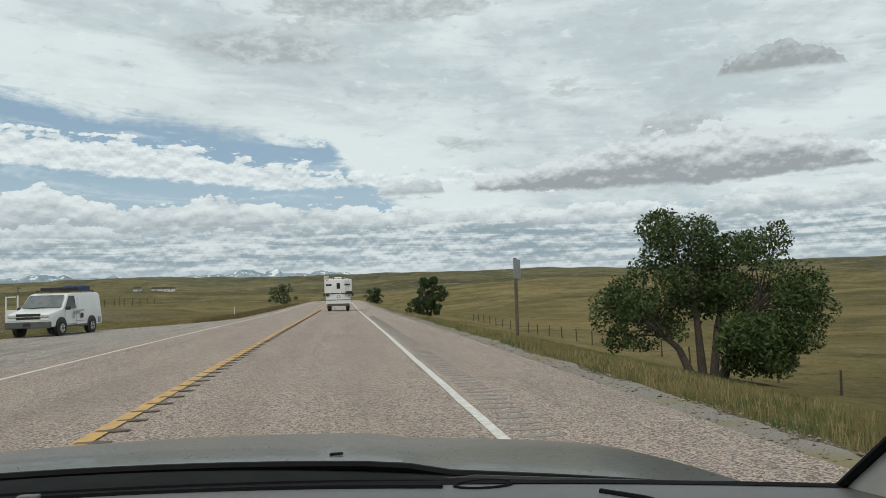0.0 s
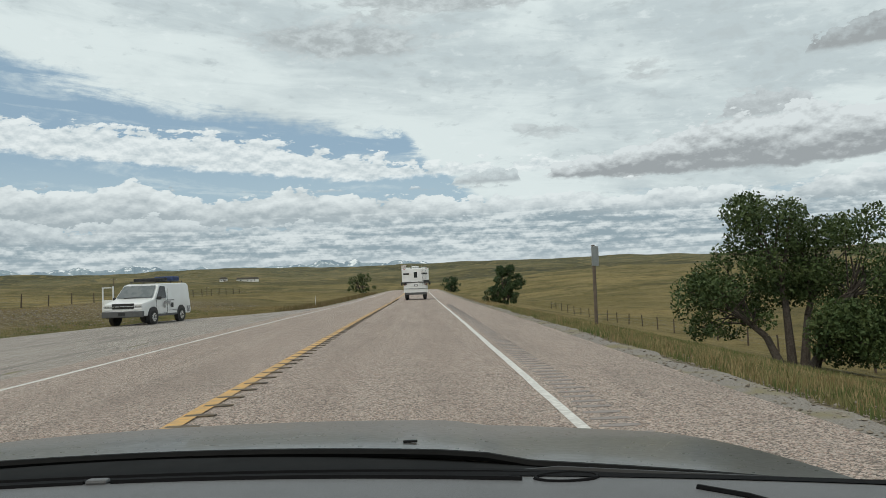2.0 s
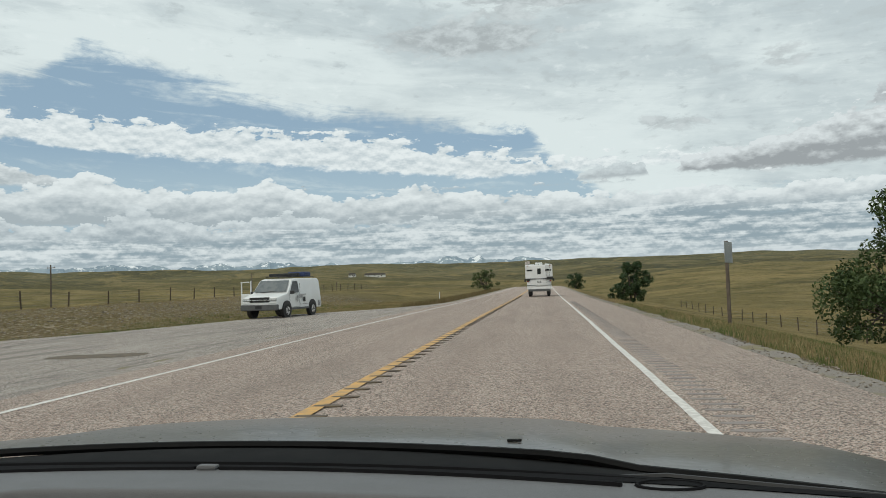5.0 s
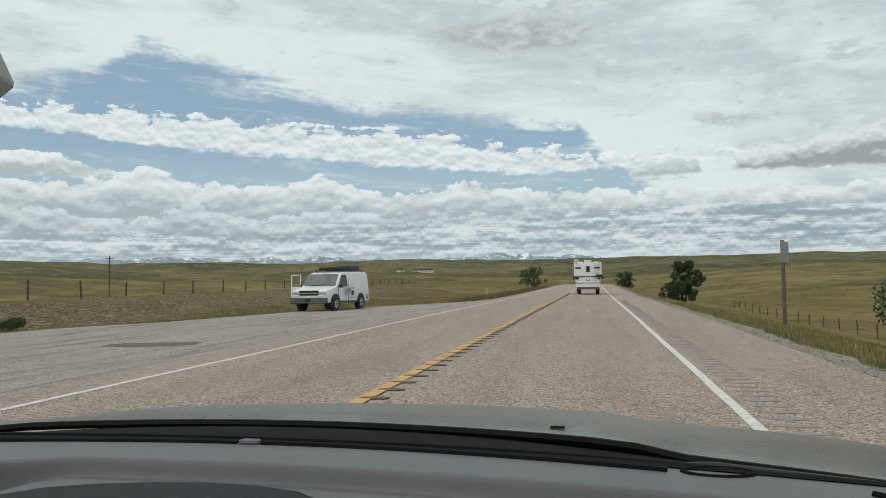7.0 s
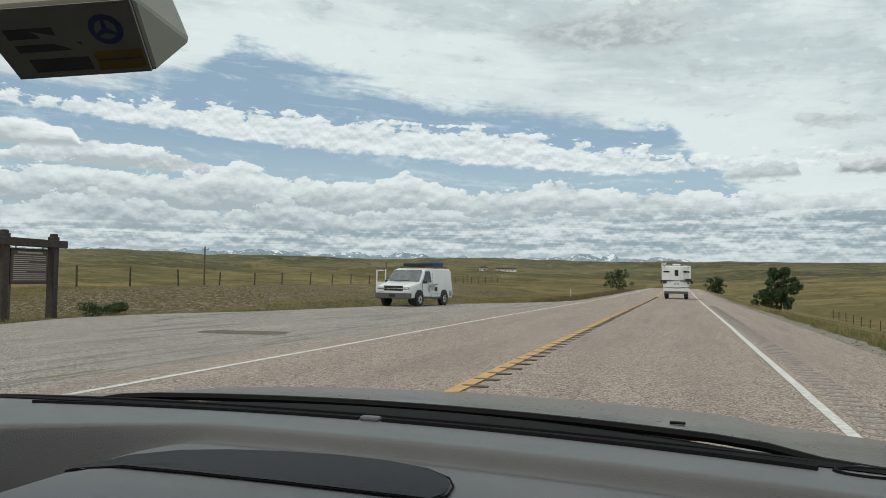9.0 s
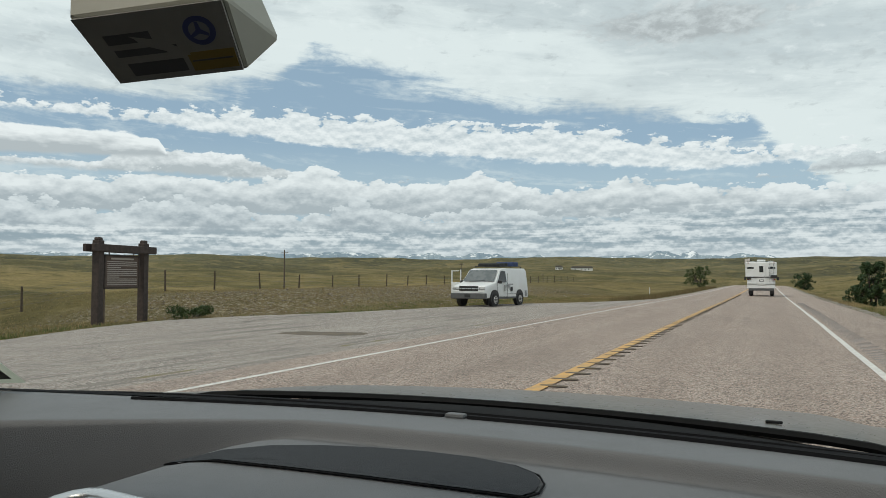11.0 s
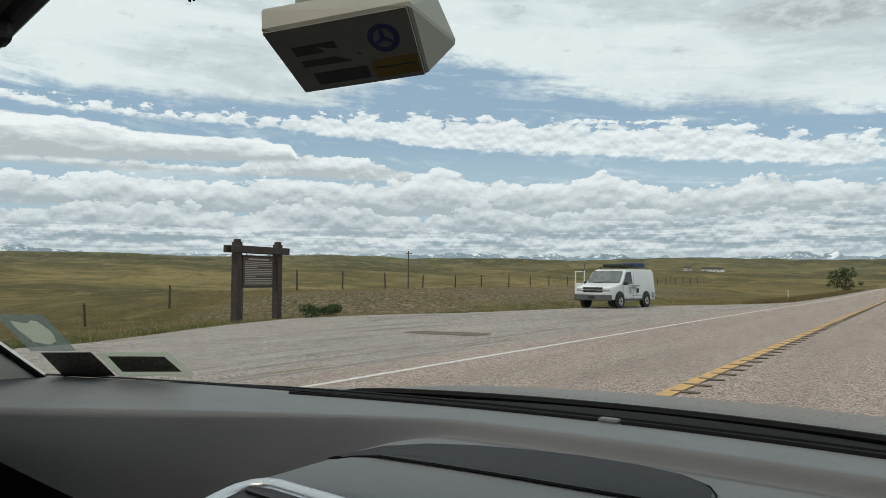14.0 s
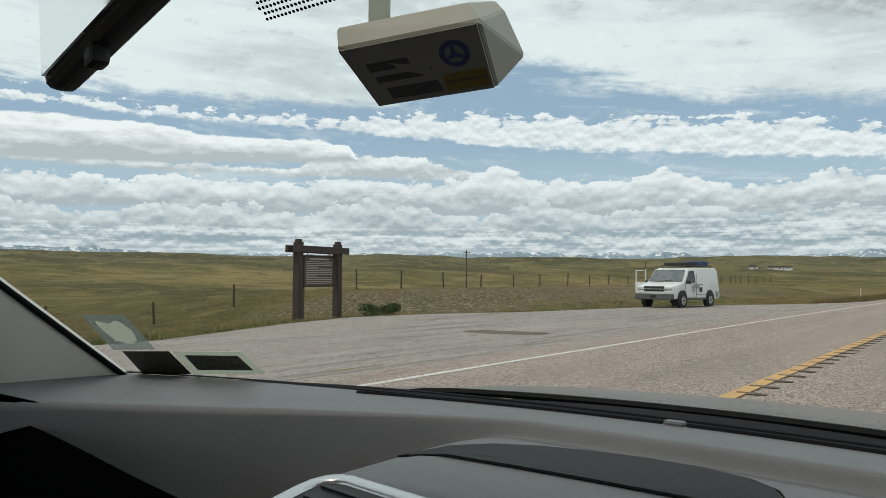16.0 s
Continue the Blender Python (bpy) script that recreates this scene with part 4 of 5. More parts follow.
def build_pole(y):
    x = -82.0
    z = ground_height(x, y)
    pole = thing("utility_pole", "tall weathered wooden utility pole in the field", "utility pole", (x, y, z), group="utility poles")
    part("shaft", rod((0, 0, -0.5), (0, 0, 8.0), 0.17, 0.11, 10), POLE_WOOD, pole)
    part("crossarm", box(1.5, 0.10, 0.12, 0, 0.12, 7.5, 0.02), POLE_WOOD, pole)
    for s in (-0.65, 0.65, 0.0):
        part("insulator", rod((s, 0.12, 7.55), (s, 0.12, 7.75), 0.05, 0.03, 8), ALU, pole)


def build_history_sign(x, y):
    z = ground_height(x, y)
    sign = thing("history_marker_sign", "dark timber frame with a hanging board of unreadable text", "sign", (x, y, z), 98.0)
    for k in (-1.10, 1.10):
        part("timber_post", join(box(0.25, 0.25, 3.0, k, 0, 1.14, 0.02), box(0.19, 0.19, 0.12, k, 0, 2.68, 0.04)), SIGN_WOOD, sign)
    part("crossbeam", box(3.05, 0.12, 0.24, 0, -0.16, 2.40, 0.02), SIGN_WOOD, sign)
    part("crossbeam", box(3.05, 0.12, 0.24, 0, 0.16, 2.40, 0.02), SIGN_WOOD, sign)
    board = part("board", box(1.66, 0.07, 1.02, 0, 0, 1.66, 0.015), SIGN_BOARD, sign, "brown board with rows of pale text")
    for k in (-0.83, 0.83):
        part("board_frame", box(0.06, 0.10, 1.06, k, 0, 1.66, 0.01), SIGN_WOOD, board)
    for k in (1.14, 2.18):
        part("board_frame", box(1.72, 0.10, 0.06, 0, 0, k, 0.01), SIGN_WOOD, board)
    part("text_bar", box(1.1, 0.012, 0.055, 0, -0.037, 2.08), FADED, board)
    rng = random.Random(4)
    for k in range(13):
        w = 1.44 if k % 5 != 3 else rng.uniform(0.5, 1.1)
        part("text_bar", box(w, 0.012, 0.026, (w - 1.44) / 2, -0.037, 1.985 - 0.062 * k), FADED, board)
    for k in (-0.6, 0.6):
        part("chain", rod((k, 0, 2.20), (k, 0, 2.34), 0.02), WIRE, sign)
    part("support_rod", rod((-0.72, 0.06, 0.0), (-0.72, 0.06, 1.2), 0.03), POLE_WOOD, sign)


def build_road_sign(x, y):
    z = ground_height(x, y)
    sign = thing("road_sign", "plain aluminium road sign on a brown wooden post", "road sign", (x, y, z), 64.0)
    part("post", box(0.11, 0.11, 3.3, 0, 0, 1.55, 0.01), POLE_WOOD, sign)
    part("plate", box(1.15, 0.012, 0.75, 0, -0.064, 2.78, 0.004), ALU, sign)
    for h in (2.55, 3.02):
        part("bolt", rod((0, -0.066, h), (0, -0.085, h), 0.014), CHROME, sign)


build_fence("wire fence on weathered wooden posts across the prairie", -35.0, 11.8, 30, 1.25, "left")
build_fence("wire fence on dark posts below the road bank", 23.0, 18.0, 24, 1.2, "right")
for y in (117.0, 205.0, 293.0, 381.0):
    build_pole(y)
build_history_sign(-19.4, 18.6)
build_road_sign(6.6, 28.4)


def build_marker(x, y):
    z = ground_height(x, y)
    post = thing("delineator_post", "short white roadside marker post", "marker post", (x, y, z))
    part("stake", box(0.045, 0.015, 0.95, 0, 0, 0.40, 0.004), GELCOAT, post)
    part("reflector", box(0.04, 0.006, 0.09, 0, -0.011, 0.78), CHROME, post)


build_marker(-8.6, 62.0)


def build_house(x, y, w, label):
    z = ground_height(x, y)
    house = thing("farmhouse", label, "house", (x, y, z), 12.0)
    part("wall", box(w, 8, 3.4, 0, 0, 1.2), HOUSE_WALL, house)
    roof = slab([(-w / 2 - 0.5, -0.2), (w / 2 + 0.5, -0.2), (w / 2 - 1.5, 1.9), (-w / 2 + 1.5, 1.9)], -4.5, 4.5)
    bmesh.ops.transform(roof, matrix=pose(0, 0, 3.0, 90), verts=roof.verts)
    part("roof", roof, HOUSE_ROOF, house)
    for s in (-0.3, 0.0, 0.3):
        part("window", box(1.2, 0.1, 1.1, s * w, -4.03, 1.6), TINT_GLASS, house)
    part("door", box(1.0, 0.1, 2.0, 0.15 * w, -4.03, 0.7), HOUSE_ROOF, house)


build_house(-205, 905, 26, "long pale farmhouse far off in the prairie")
build_house(-232, 900, 9, "small pale farm shed far off in the prairie")

# ---------------------------------------------------------------- vehicles


def build_wheel(parent, x, y, r, w, rim_mat=CHROME):
    """A wheel with its tyre, rim and hub; the axle lies along x."""
    s = 1 if x > 0 else -1
    tyre = rod((x - w / 2, y, r), (x + w / 2, y, r), r, None, 28)
    bmesh.ops.bevel(tyre, geom=[e for e in tyre.edges if abs(e.verts[0].co.x - e.verts[1].co.x) < 1e-4 and len(e.link_faces) == 2], offset=0.035, segments=2, affect="EDGES")
    wheel = part("wheel", tyre, RUBBER, parent, "black tyre", smooth=False)
    part("rim", rod((x + s * (w / 2 - 0.03), y, r), (x + s * (w / 2 + 0.008), y, r), r * 0.62, r * 0.56, 20), rim_mat, wheel, "bright rim")
    part("hub", rod((x + s * w / 2, y, r), (x + s * (w / 2 + 0.03), y, r), r * 0.2, r * 0.16, 12), GREY_TRIM, wheel)
    for k in range(6):
        a = math.tau * k / 6
        part("rim_hole", rod((x + s * (w / 2 + 0.004), y + 0.4 * r * math.cos(a), r + 0.4 * r * math.sin(a)), (x + s * (w / 2 + 0.011), y + 0.4 * r * math.cos(a), r + 0.4 * r * math.sin(a)), r * 0.09, None, 8), BLACK_PLASTIC, wheel)


def build_camper(x, y):
    z = road_height(x, y)
    rv = thing("truck_camper", "white slide-in camper on a pickup, driving along the lane", "camper", (x, y, z))
    part("pickup_bed", box(1.95, 2.4, 0.55, 0, 1.3, 0.82, 0.04), GELCOAT, rv, "white pickup bed")
    part("pickup_cab", box(1.85, 2.6, 1.1, 0, 4.0, 1.15, 0.12), GELCOAT, rv)
    part("rear_bumper", box(1.9, 0.16, 0.20, 0, -0.04, 0.56, 0.03), GREY_TRIM, rv)
    for wx in (-0.80, 0.80):
        for wy in (1.1, 4.4):
            build_wheel(rv, wx, wy, 0.40, 0.27)
    part("mud_flap", box(0.34, 0.02, 0.36, -0.80, 0.62, 0.38), BLACK_PLASTIC, rv)
    part("mud_flap", box(0.34, 0.02, 0.36, 0.80, 0.62, 0.38), BLACK_PLASTIC, rv)
    lower = part("lower_body", box(2.10, 3.2, 0.92, 0, 1.5, 1.10, 0.05), GELCOAT, rv)
    upper = part("upper_body", box(2.36, 4.6, 1.22, 0, 2.2, 2.16, 0.09, segments=3), GELCOAT, rv)
    part("ledge", box(2.40, 0.10, 0.06, 0, -0.12, 1.55, 0.01), BLACK_PLASTIC, rv, "dark moulding")
    part("lower_ledge", box(2.12, 0.06, 0.05, 0, -0.12, 1.0, 0.01), STRIPE, rv)
    door = part("door", box(0.62, 0.05, 1.62, 0.02, -0.12, 1.72, 0.02), GELCOAT, rv)
    part("door_window", box(0.30, 0.03, 0.50, 0.02, -0.145, 2.20, 0.02), TINT_GLASS, door)
    part("door_handle", box(0.05, 0.05, 0.14, 0.26, -0.15, 1.60, 0.01), CHROME, door)
    for sx in (-0.80, 0.80):
        part("window", box(0.50, 0.03, 0.14, sx, -0.11, 2.30, 0.02), TINT_GLASS, upper)
    part("plate_bars", box(0.32, 0.02, 0.17, 0.02, -0.15, 1.28), GREY_TRIM, lower, "number plate as plain bars")
    part("plate_face", box(0.20, 0.02, 0.10, 0.02, -0.157, 1.28), GELCOAT, lower)
    for sx in (-0.96, 0.96):
        part("tail_lamp", box(0.16, 0.04, 0.12, sx, -0.11, 1.36, 0.015), RED_LAMP, lower)
        part("marker_lamp", box(0.12, 0.04, 0.05, sx, -0.12, 2.70, 0.01), RED_LAMP, upper)
    part("black_lamp_box", box(0.30, 0.10, 0.16, -0.92, -0.17, 1.44, 0.02), BLACK_PLASTIC, rv)
    part("spare_box", box(0.50, 0.30, 0.24, 0.95, -0.25, 1.60, 0.03), BLACK_PLASTIC, rv, "black box strapped to the ladder")
    ladder = part("ladder", join(*[rod((s, -0.2, 1.2), (s, -0.2, 2.85), 0.018) for s in (0.62, 0.92)], *[rod((0.62, -0.2, 1.3 + 0.28 * k), (0.92, -0.2, 1.3 + 0.28 * k), 0.014) for k in range(6)]), CHROME, rv)
    part("air_conditioner", box(0.65, 0.9, 0.24, 0.0, 1.6, 2.88, 0.07, segments=3), GELCOAT, rv)
    part("roof_vent", box(0.40, 0.40, 0.12, -0.62, 0.7, 2.82, 0.04), GELCOAT, rv)
    part("roof_vent", box(0.36, 0.36, 0.14, 0.72, 1.0, 2.82, 0.04), GELCOAT, rv)
    part("roof_rail", join(rod((-1.02, 0.0, 2.84), (1.02, 0.0, 2.84), 0.02), *[rod((s, 0.0, 2.74), (s, 0.0, 2.85), 0.02) for s in (-1.02, 0.0, 1.02)]), STRIPE, rv)
    for s in (-1, 1):
        part("side_mirror", box(0.16, 0.10, 0.30, s * 1.28, 3.2, 1.45, 0.03), BLACK_PLASTIC, rv)


def build_van(x, y, turn):
    z = road_height(EDGE_L, y) - 0.012 - 0.012 * (EDGE_L - x)
    van = thing("cargo_van", "battered white cargo van with a door ajar and loaded roof rack", "van", (x, y, z), turn)
    outline = [(-2.40, 0.42), (-2.43, 0.80), (-2.37, 1.02), (-1.42, 1.20), (-0.80, 1.83), (-0.45, 1.91), (2.16, 1.93), (2.34, 1.80), (2.42, 0.60), (2.34, 0.40)]
    bm = slab(outline, -0.98, 0.98)
    bmesh.ops.transform(bm, matrix=Matrix(((0, 0, 1, 0), (1, 0, 0, 0), (0, 1, 0, 0), (0, 0, 0, 1))), verts=bm.verts)
    for v in bm.verts:
        if v.co.z > 1.1:
            v.co.x *= 1 - 0.16 * (v.co.z - 1.1)
        if v.co.y < -2.3:
            v.co.x *= 0.93
    bmesh.ops.bevel(bm, geom=bm.edges[:], offset=0.06, segments=3, profile=0.6, affect="EDGES")
    body = part("body", bm, VAN_WHITE, van, smooth=True)
    # windscreen, set into the slope
    bm = bmesh.new()
    quad = [(-0.88, -1.40, 1.24), (0.88, -1.40, 1.24), (0.78, -0.86, 1.79), (-0.78, -0.86, 1.79)]
    bm.faces.new([bm.verts.new((a, b - 0.028, c + 0.028)) for a, b, c in quad])
    part("windscreen", bm, SCREEN_GLASS, van)
    part("wiper", rod((-0.5, -1.46, 1.25), (0.35, -1.40, 1.30), 0.012), BLACK_PLASTIC, van)
    for s in (-1, 1):
        bm = bmesh.new()
        pts = [(-1.22, 1.20), (-0.22, 1.20), (-0.22, 1.77), (-0.72, 1.77)]
        bm.faces.new([bm.verts.new((s * (1.0 * (1 - 0.16 * (c - 1.1)) * 0.98 + 0.012), b, c)) for b, c in pts])
        part("side_window", bm, TINT_GLASS, van)
        part("side_mirror", box(0.22, 0.10, 0.16, s * 1.08, -1.16, 1.22, 0.04), BLACK_PLASTIC, van)
        part("headlamp", box(0.40, 0.06, 0.15, s * 0.70, -2.41, 0.90, 0.02), LAMP_LENS, van)
        part("indicator", box(0.40, 0.05, 0.08, s * 0.70, -2.42, 0.76, 0.015), GELCOAT, van)
        part("door_seam", join(box(0.012, 0.014, 1.25, s * 0.985, -0.16, 1.03), box(0.012, 0.014, 0.75, s * 0.985, -1.24, 0.83), box(0.012, 1.08, 0.014, s * 0.985, -0.70, 0.50), box(0.012, 1.5, 0.014, s * 0.985, 0.6, 0.62)), GREY_TRIM, van)
        part("sill", box(0.05, 2.6, 0.10, s * 0.95, 0.0, 0.42, 0.02), GREY_TRIM, van)
        for wy in (-1.50, 1.32):
            part("wheel_arch", rod((s * 0.80, wy, 0.40), (s * 0.988, wy, 0.40), 0.43, None, 24), BLACK_PLASTIC, van)
            build_wheel(van, s * 0.90, wy, 0.345, 0.22)
    grille = part("grille", box(1.05, 0.05, 0.24, 0, -2.43, 0.90, 0.02), BLACK_PLASTIC, van)
    part("grille_bar", box(1.80, 0.03, 0.035, 0, -2.46, 0.885, 0.01), CHROME, grille)
    part("bumper", box(1.94, 0.22, 0.28, 0, -2.44, 0.53, 0.05, segments=3), GREY_TRIM, van)
    part("plate_bars", box(0.32, 0.02, 0.14, 0, -2.56, 0.55), BLACK_PLASTIC, van)
    part("scrape", box(0.012, 0.10, 0.30, 0.984, -0.42, 0.90), SCRAPE, body, "scraped dark dent")
    part("dent", join(box(0.012, 0.7, 0.05, 0.984, 0.18, 1.10), box(0.012, 0.40, 0.13, 0.983, -0.02, 1.00), box(0.012, 0.06, 0.16, 0.985, -0.22, 1.02)), SCRAPE, body)
    part("fuel_flap", box(0.012, 0.22, 0.22, 0.984, 0.35, 0.86), BLACK_PLASTIC, body)
    part("rear_scrape", box(0.012, 0.3, 0.30, 0.985, 2.1, 0.62), SCRAPE, body)
    # the passenger's door stands wide
    swing = pose(-0.98, -1.24, 0, 0, 0, 68)
    door = part("passenger_door", join(box(0.07, 0.98, 0.70, 0, 0.49, 0.84, 0.02, m=None), box(0.05, 0.05, 0.62, 0, 0.95, 1.48), box(0.05, 0.62, 0.05, 0, 0.68, 1.78), box(0.05, 0.05, 0.72, 0, 0.22, 1.48, m=pose(0, 0, 0, 0, 0, 0))), VAN_WHITE, van, "white door standing ajar")
    door.matrix_local = swing
    # roof rack and load
    rack = part("roof_rack", join(*[rod((s, -0.5, 2.02), (s, 2.0, 2.02), 0.02) for s in (-0.7, 0.7)], *[rod((-0.7, -0.4 + 0.6 * k, 2.02), (0.7, -0.4 + 0.6 * k, 2.02), 0.018) for k in range(5)], *[rod((s, -0.4 + 1.2 * k, 1.88), (s, -0.4 + 1.2 * k, 2.02), 0.018) for s in (-0.7, 0.7) for k in range(3)]), BLACK_PLASTIC, van)
    part("duffel_bag", box(1.2, 0.8, 0.14, 0.0, 0.0, 2.10, 0.06, segments=3), DARK_BAG, rack)
    part("spare_tyre", rod((0.1, 0.85, 2.03), (0.1, 0.85, 2.19), 0.36, None, 20), RUBBER, rack)
    part("tarpaulin_load", box(1.0, 0.7, 0.24, 0.1, 1.6, 2.15, 0.08, segments=3), BLUE_BAG, rack)
    part("bundle", box(0.5, 0.3, 0.18, -0.35, 1.2, 2.12, 0.06, segments=3), DARK_BAG, rack)


build_camper(-0.42, 66.5)
build_van(-13.1, 37.0, -8.0)

# ---------------------------------------------------------------- the car that carries the camera
CX = -0.35          # its middle


def glass_base(x):
    """Where the windscreen meets the dashboard."""
    return 0.785 - 0.22 * (x - CX) ** 2


def dash_crease(x):
    """How far from the glass the top pad of the dashboard turns down."""
    return 0.113 + 0.39 * max(-0.45 - x, 0.0)


def dash_height(x, y):
    d = glass_base(x) - y
    floor = -0.157 - 0.13 * ease((-0.44 - x) / 0.34) - 0.25 * max(0.43 - y, 0.0)
    z = lerp_table(d, [(0.0, -0.156), (0.02, -0.148), (0.09, -0.146)])
    d -= dash_crease(x)
    step = ease(d / 0.010)
    dip = 0.006 * math.exp(-((d - 0.012) / 0.02) ** 2)
    return EYE + z * (1 - step) + (floor - dip) * step


def dash_end(x):
    """The edge of the dashboard's top towards the cabin."""
    return 0.31 + 0.10 * ease((-0.52 - x) / 0.35)


def bonnet_height(x, y):
    u = x - CX
    z = -0.178 - 0.085 * (y - 1.0) - 0.062 * (y - 1.0) ** 2 - 0.058 * u * u
    z += 0.010 * ease((0.52 - abs(u)) / 0.10)
    if y > 1.95:
        z -= 0.9 * (y - 1.95) ** 2
    return EYE + z


def tube(points, r, n=6):
    """A thin round strip swept through the points; closed where the last meets the first."""
    pts = [Vector(p) for p in points]
    loop = (pts[0] - pts[-1]).length < 1e-6
    if loop:
        pts.pop()
    bm, rings = bmesh.new(), []
    for i, p in enumerate(pts):
        a = pts[i - 1] if loop or i else p
        b = pts[(i + 1) % len(pts)] if loop or i < len(pts) - 1 else p
        turn = (b - a).to_track_quat("Z", "Y")
        rings.append([bm.verts.new(p + turn @ Vector((r * math.cos(math.tau * k / n), r * math.sin(math.tau * k / n), 0))) for k in range(n)])
    for i in range(len(rings) - (0 if loop else 1)):
        u, v = rings[i], rings[(i + 1) % len(rings)]
        for k in range(n):
            bm.faces.new((u[k], u[(k + 1) % n], v[(k + 1) % n], v[k]))
    if not loop:
        bm.faces.new(rings[0][::-1])
        bm.faces.new(rings[-1])
    return bm


def build_car():
    car = thing("car", "dark graphite car on the highway lane, seen from the passenger seat", "car")
    # bonnet: a curved skin with an edge that turns down
    def bonnet(u, v):
        x = CX - 0.90 + 1.80 * u
        back = glass_base(CX + (x - CX) * 0.9) + 0.20
        y = back + (2.25 - 0.25 * (2 * u - 1) ** 2 - back) * v
        return (x, y, bonnet_height(x, y))
    hood = part("bonnet", sheet(56, 56, bonnet), CAR_PAINT, car, "glossy graphite-brown bonnet", smooth=True)
    part("bonnet_seal", tube([(x, glass_base(CX + (x - CX) * 0.9) + 0.20, bonnet_height(x, glass_base(CX + (x - CX) * 0.9) + 0.20) - 0.004) for x in [CX - 0.84 + 1.68 * i / 30 for i in range(31)]], 0.006), COWL, hood)
    # front and flanks; unseen doors, rear and roof added to shade the dashboard
    part("front_panel", box(1.72, 0.12, 0.42, CX, 2.16, 0.55, 0.05), CAR_PAINT, car)
    for s in (-1, 1):
        part("fender", box(0.06, 1.5, 0.34, CX + s * 0.885, 1.38, 0.62, 0.03), CAR_PAINT, car)
        part("door_panel", box(0.07, 2.7, 0.62, CX + s * 0.95, -0.70, 0.66, 0.03), SHADE_LINER, car)
        part("roof_rail", box(0.06, 2.0, 0.07, CX + s * 0.86, -1.04, 1.585, 0.02), LINER, car)
        part("centre_pillar", box(0.06, 0.12, 0.62, CX + s * 0.89, -0.62, 1.26, 0.02), LINER, car)
        part("rear_pillar", box(0.06, 0.30, 0.62, CX + s * 0.89, -1.88, 1.26, 0.02), LINER, car)
        for wy in (1.45, -1.2):
            build_wheel(car, CX + s * 0.80, wy, 0.33, 0.2)
    part("floor_pan", box(1.84, 3.0, 0.06, CX, -0.7, 0.33), BLACK_PLASTIC, car)
    part("rear_panel", box(1.86, 0.08, 0.72, CX, -2.04, 0.72, 0.03), SHADE_LINER, car)
    part("headliner", sheet(16, 16, lambda u, v: (CX - 0.80 + 1.6 * u, 0.00 - 2.0 * v, EYE + 0.43 - 0.05 * (2 * u - 1) ** 2)), LINER, car, smooth=True)
    part("roof", sheet(16, 16, lambda u, v: (CX - 0.84 + 1.68 * u, 0.04 - 2.1 * v, EYE + 0.47 - 0.06 * (2 * u - 1) ** 2)), CAR_PAINT, car, smooth=True)

    # cowl below the glass, with wipers
    part("cowl", sheet(40, 6, lambda u, v: (CX - 0.84 + 1.68 * u, glass_base(CX - 0.84 + 1.68 * u) + 0.012 + 0.20 * v, EYE - 0.172 - 0.006 * v - 0.05 * (2 * u - 1) ** 2 + 0.006 * math.sin(v * 9))), COWL, car, "black plastic cowl", smooth=True)
    seal = [(x, glass_base(x) + 0.004, EYE - 0.153 - 0.02 * ((x - CX) / 0.8) ** 4) for x in [CX - 0.80 + 1.60 * i / 40 for i in range(41)]]
    part("windscreen_seal", tube(seal, 0.0075), SEAM, car, "black rubber seal")
    # thin black strip laid over the dashboard's front edge
    part("dash_edge_strip", sheet(60, 3, lambda u, v: (CX - 1.07 + 1.99 * u, glass_base(CX - 1.07 + 1.99 * u) + 0.012 - 0.038 * v, dash_height(CX - 1.07 + 1.99 * u, glass_base(CX - 1.07 + 1.99 * u) - 0.03 * v) + 0.003 - 0.002 * v)), SEAM, car, "black strip below the glass")
    for x0, x1, name in ((-0.66, -0.02, "wiper"), (-0.05, 0.44, "wiper")):
        pts = [(x0 + (x1 - x0) * k / 8, glass_base(x0 + (x1 - x0) * k / 8) + 0.075 + 0.02 * k / 8, EYE - 0.173 - 0.018 * k / 8) for k in range(9)]
        w = part(name, tube(pts, 0.004), BLACK_PLASTIC, car, "black wiper at rest")
        arm = [(x0 + 0.25 * (x1 - x0), pts[2][1], pts[2][2] + 0.003), (x0 + 0.45 * (x1 - x0), pts[3][1] + 0.015, pts[3][2] + 0.008), (x1 + 0.06, pts[-1][1] + 0.06, pts[-1][2] - 0.004)]
        part("wiper_arm", tube(arm, 0.0035), BLACK_PLASTIC, w)
    nozzle = part("washer_nozzle", box(0.020, 0.008, 0.003, 0.0, 1.04, bonnet_height(0.0, 1.04) + 0.002, 0.0015), COWL, hood)

    # dashboard
    turn = [0.0, 0.0015, 0.003, 0.0045, 0.006, 0.0075, 0.009, 0.011, 0.014, 0.019, 0.026]

    def dash(u, v):
        x = CX - 1.07 + 1.99 * u
        j, c = round(v * 55), dash_crease(x)
        if j < 14:
            d = c * j / 14
        elif j < 25:
            d = c + turn[j - 14]
        else:
            d = c + 0.026 + (glass_base(x) - dash_end(x) - c - 0.026) * (j - 24) / 31
        y = glass_base(x) - d
        return (x, y, dash_height(x, y))
    board = part("dashboard", sheet(100, 55, dash), DASH, car, "dark grey grained dashboard", smooth=True)
    part("dash_front", sheet(60, 10, lambda u, v: (CX - 1.07 + 1.99 * u, dash_end(CX - 1.07 + 1.99 * u) - 0.02 * v, dash_height(CX - 1.07 + 1.99 * u, dash_end(CX - 1.07 + 1.99 * u)) - 0.30 * v)), BLACK_PLASTIC, board)
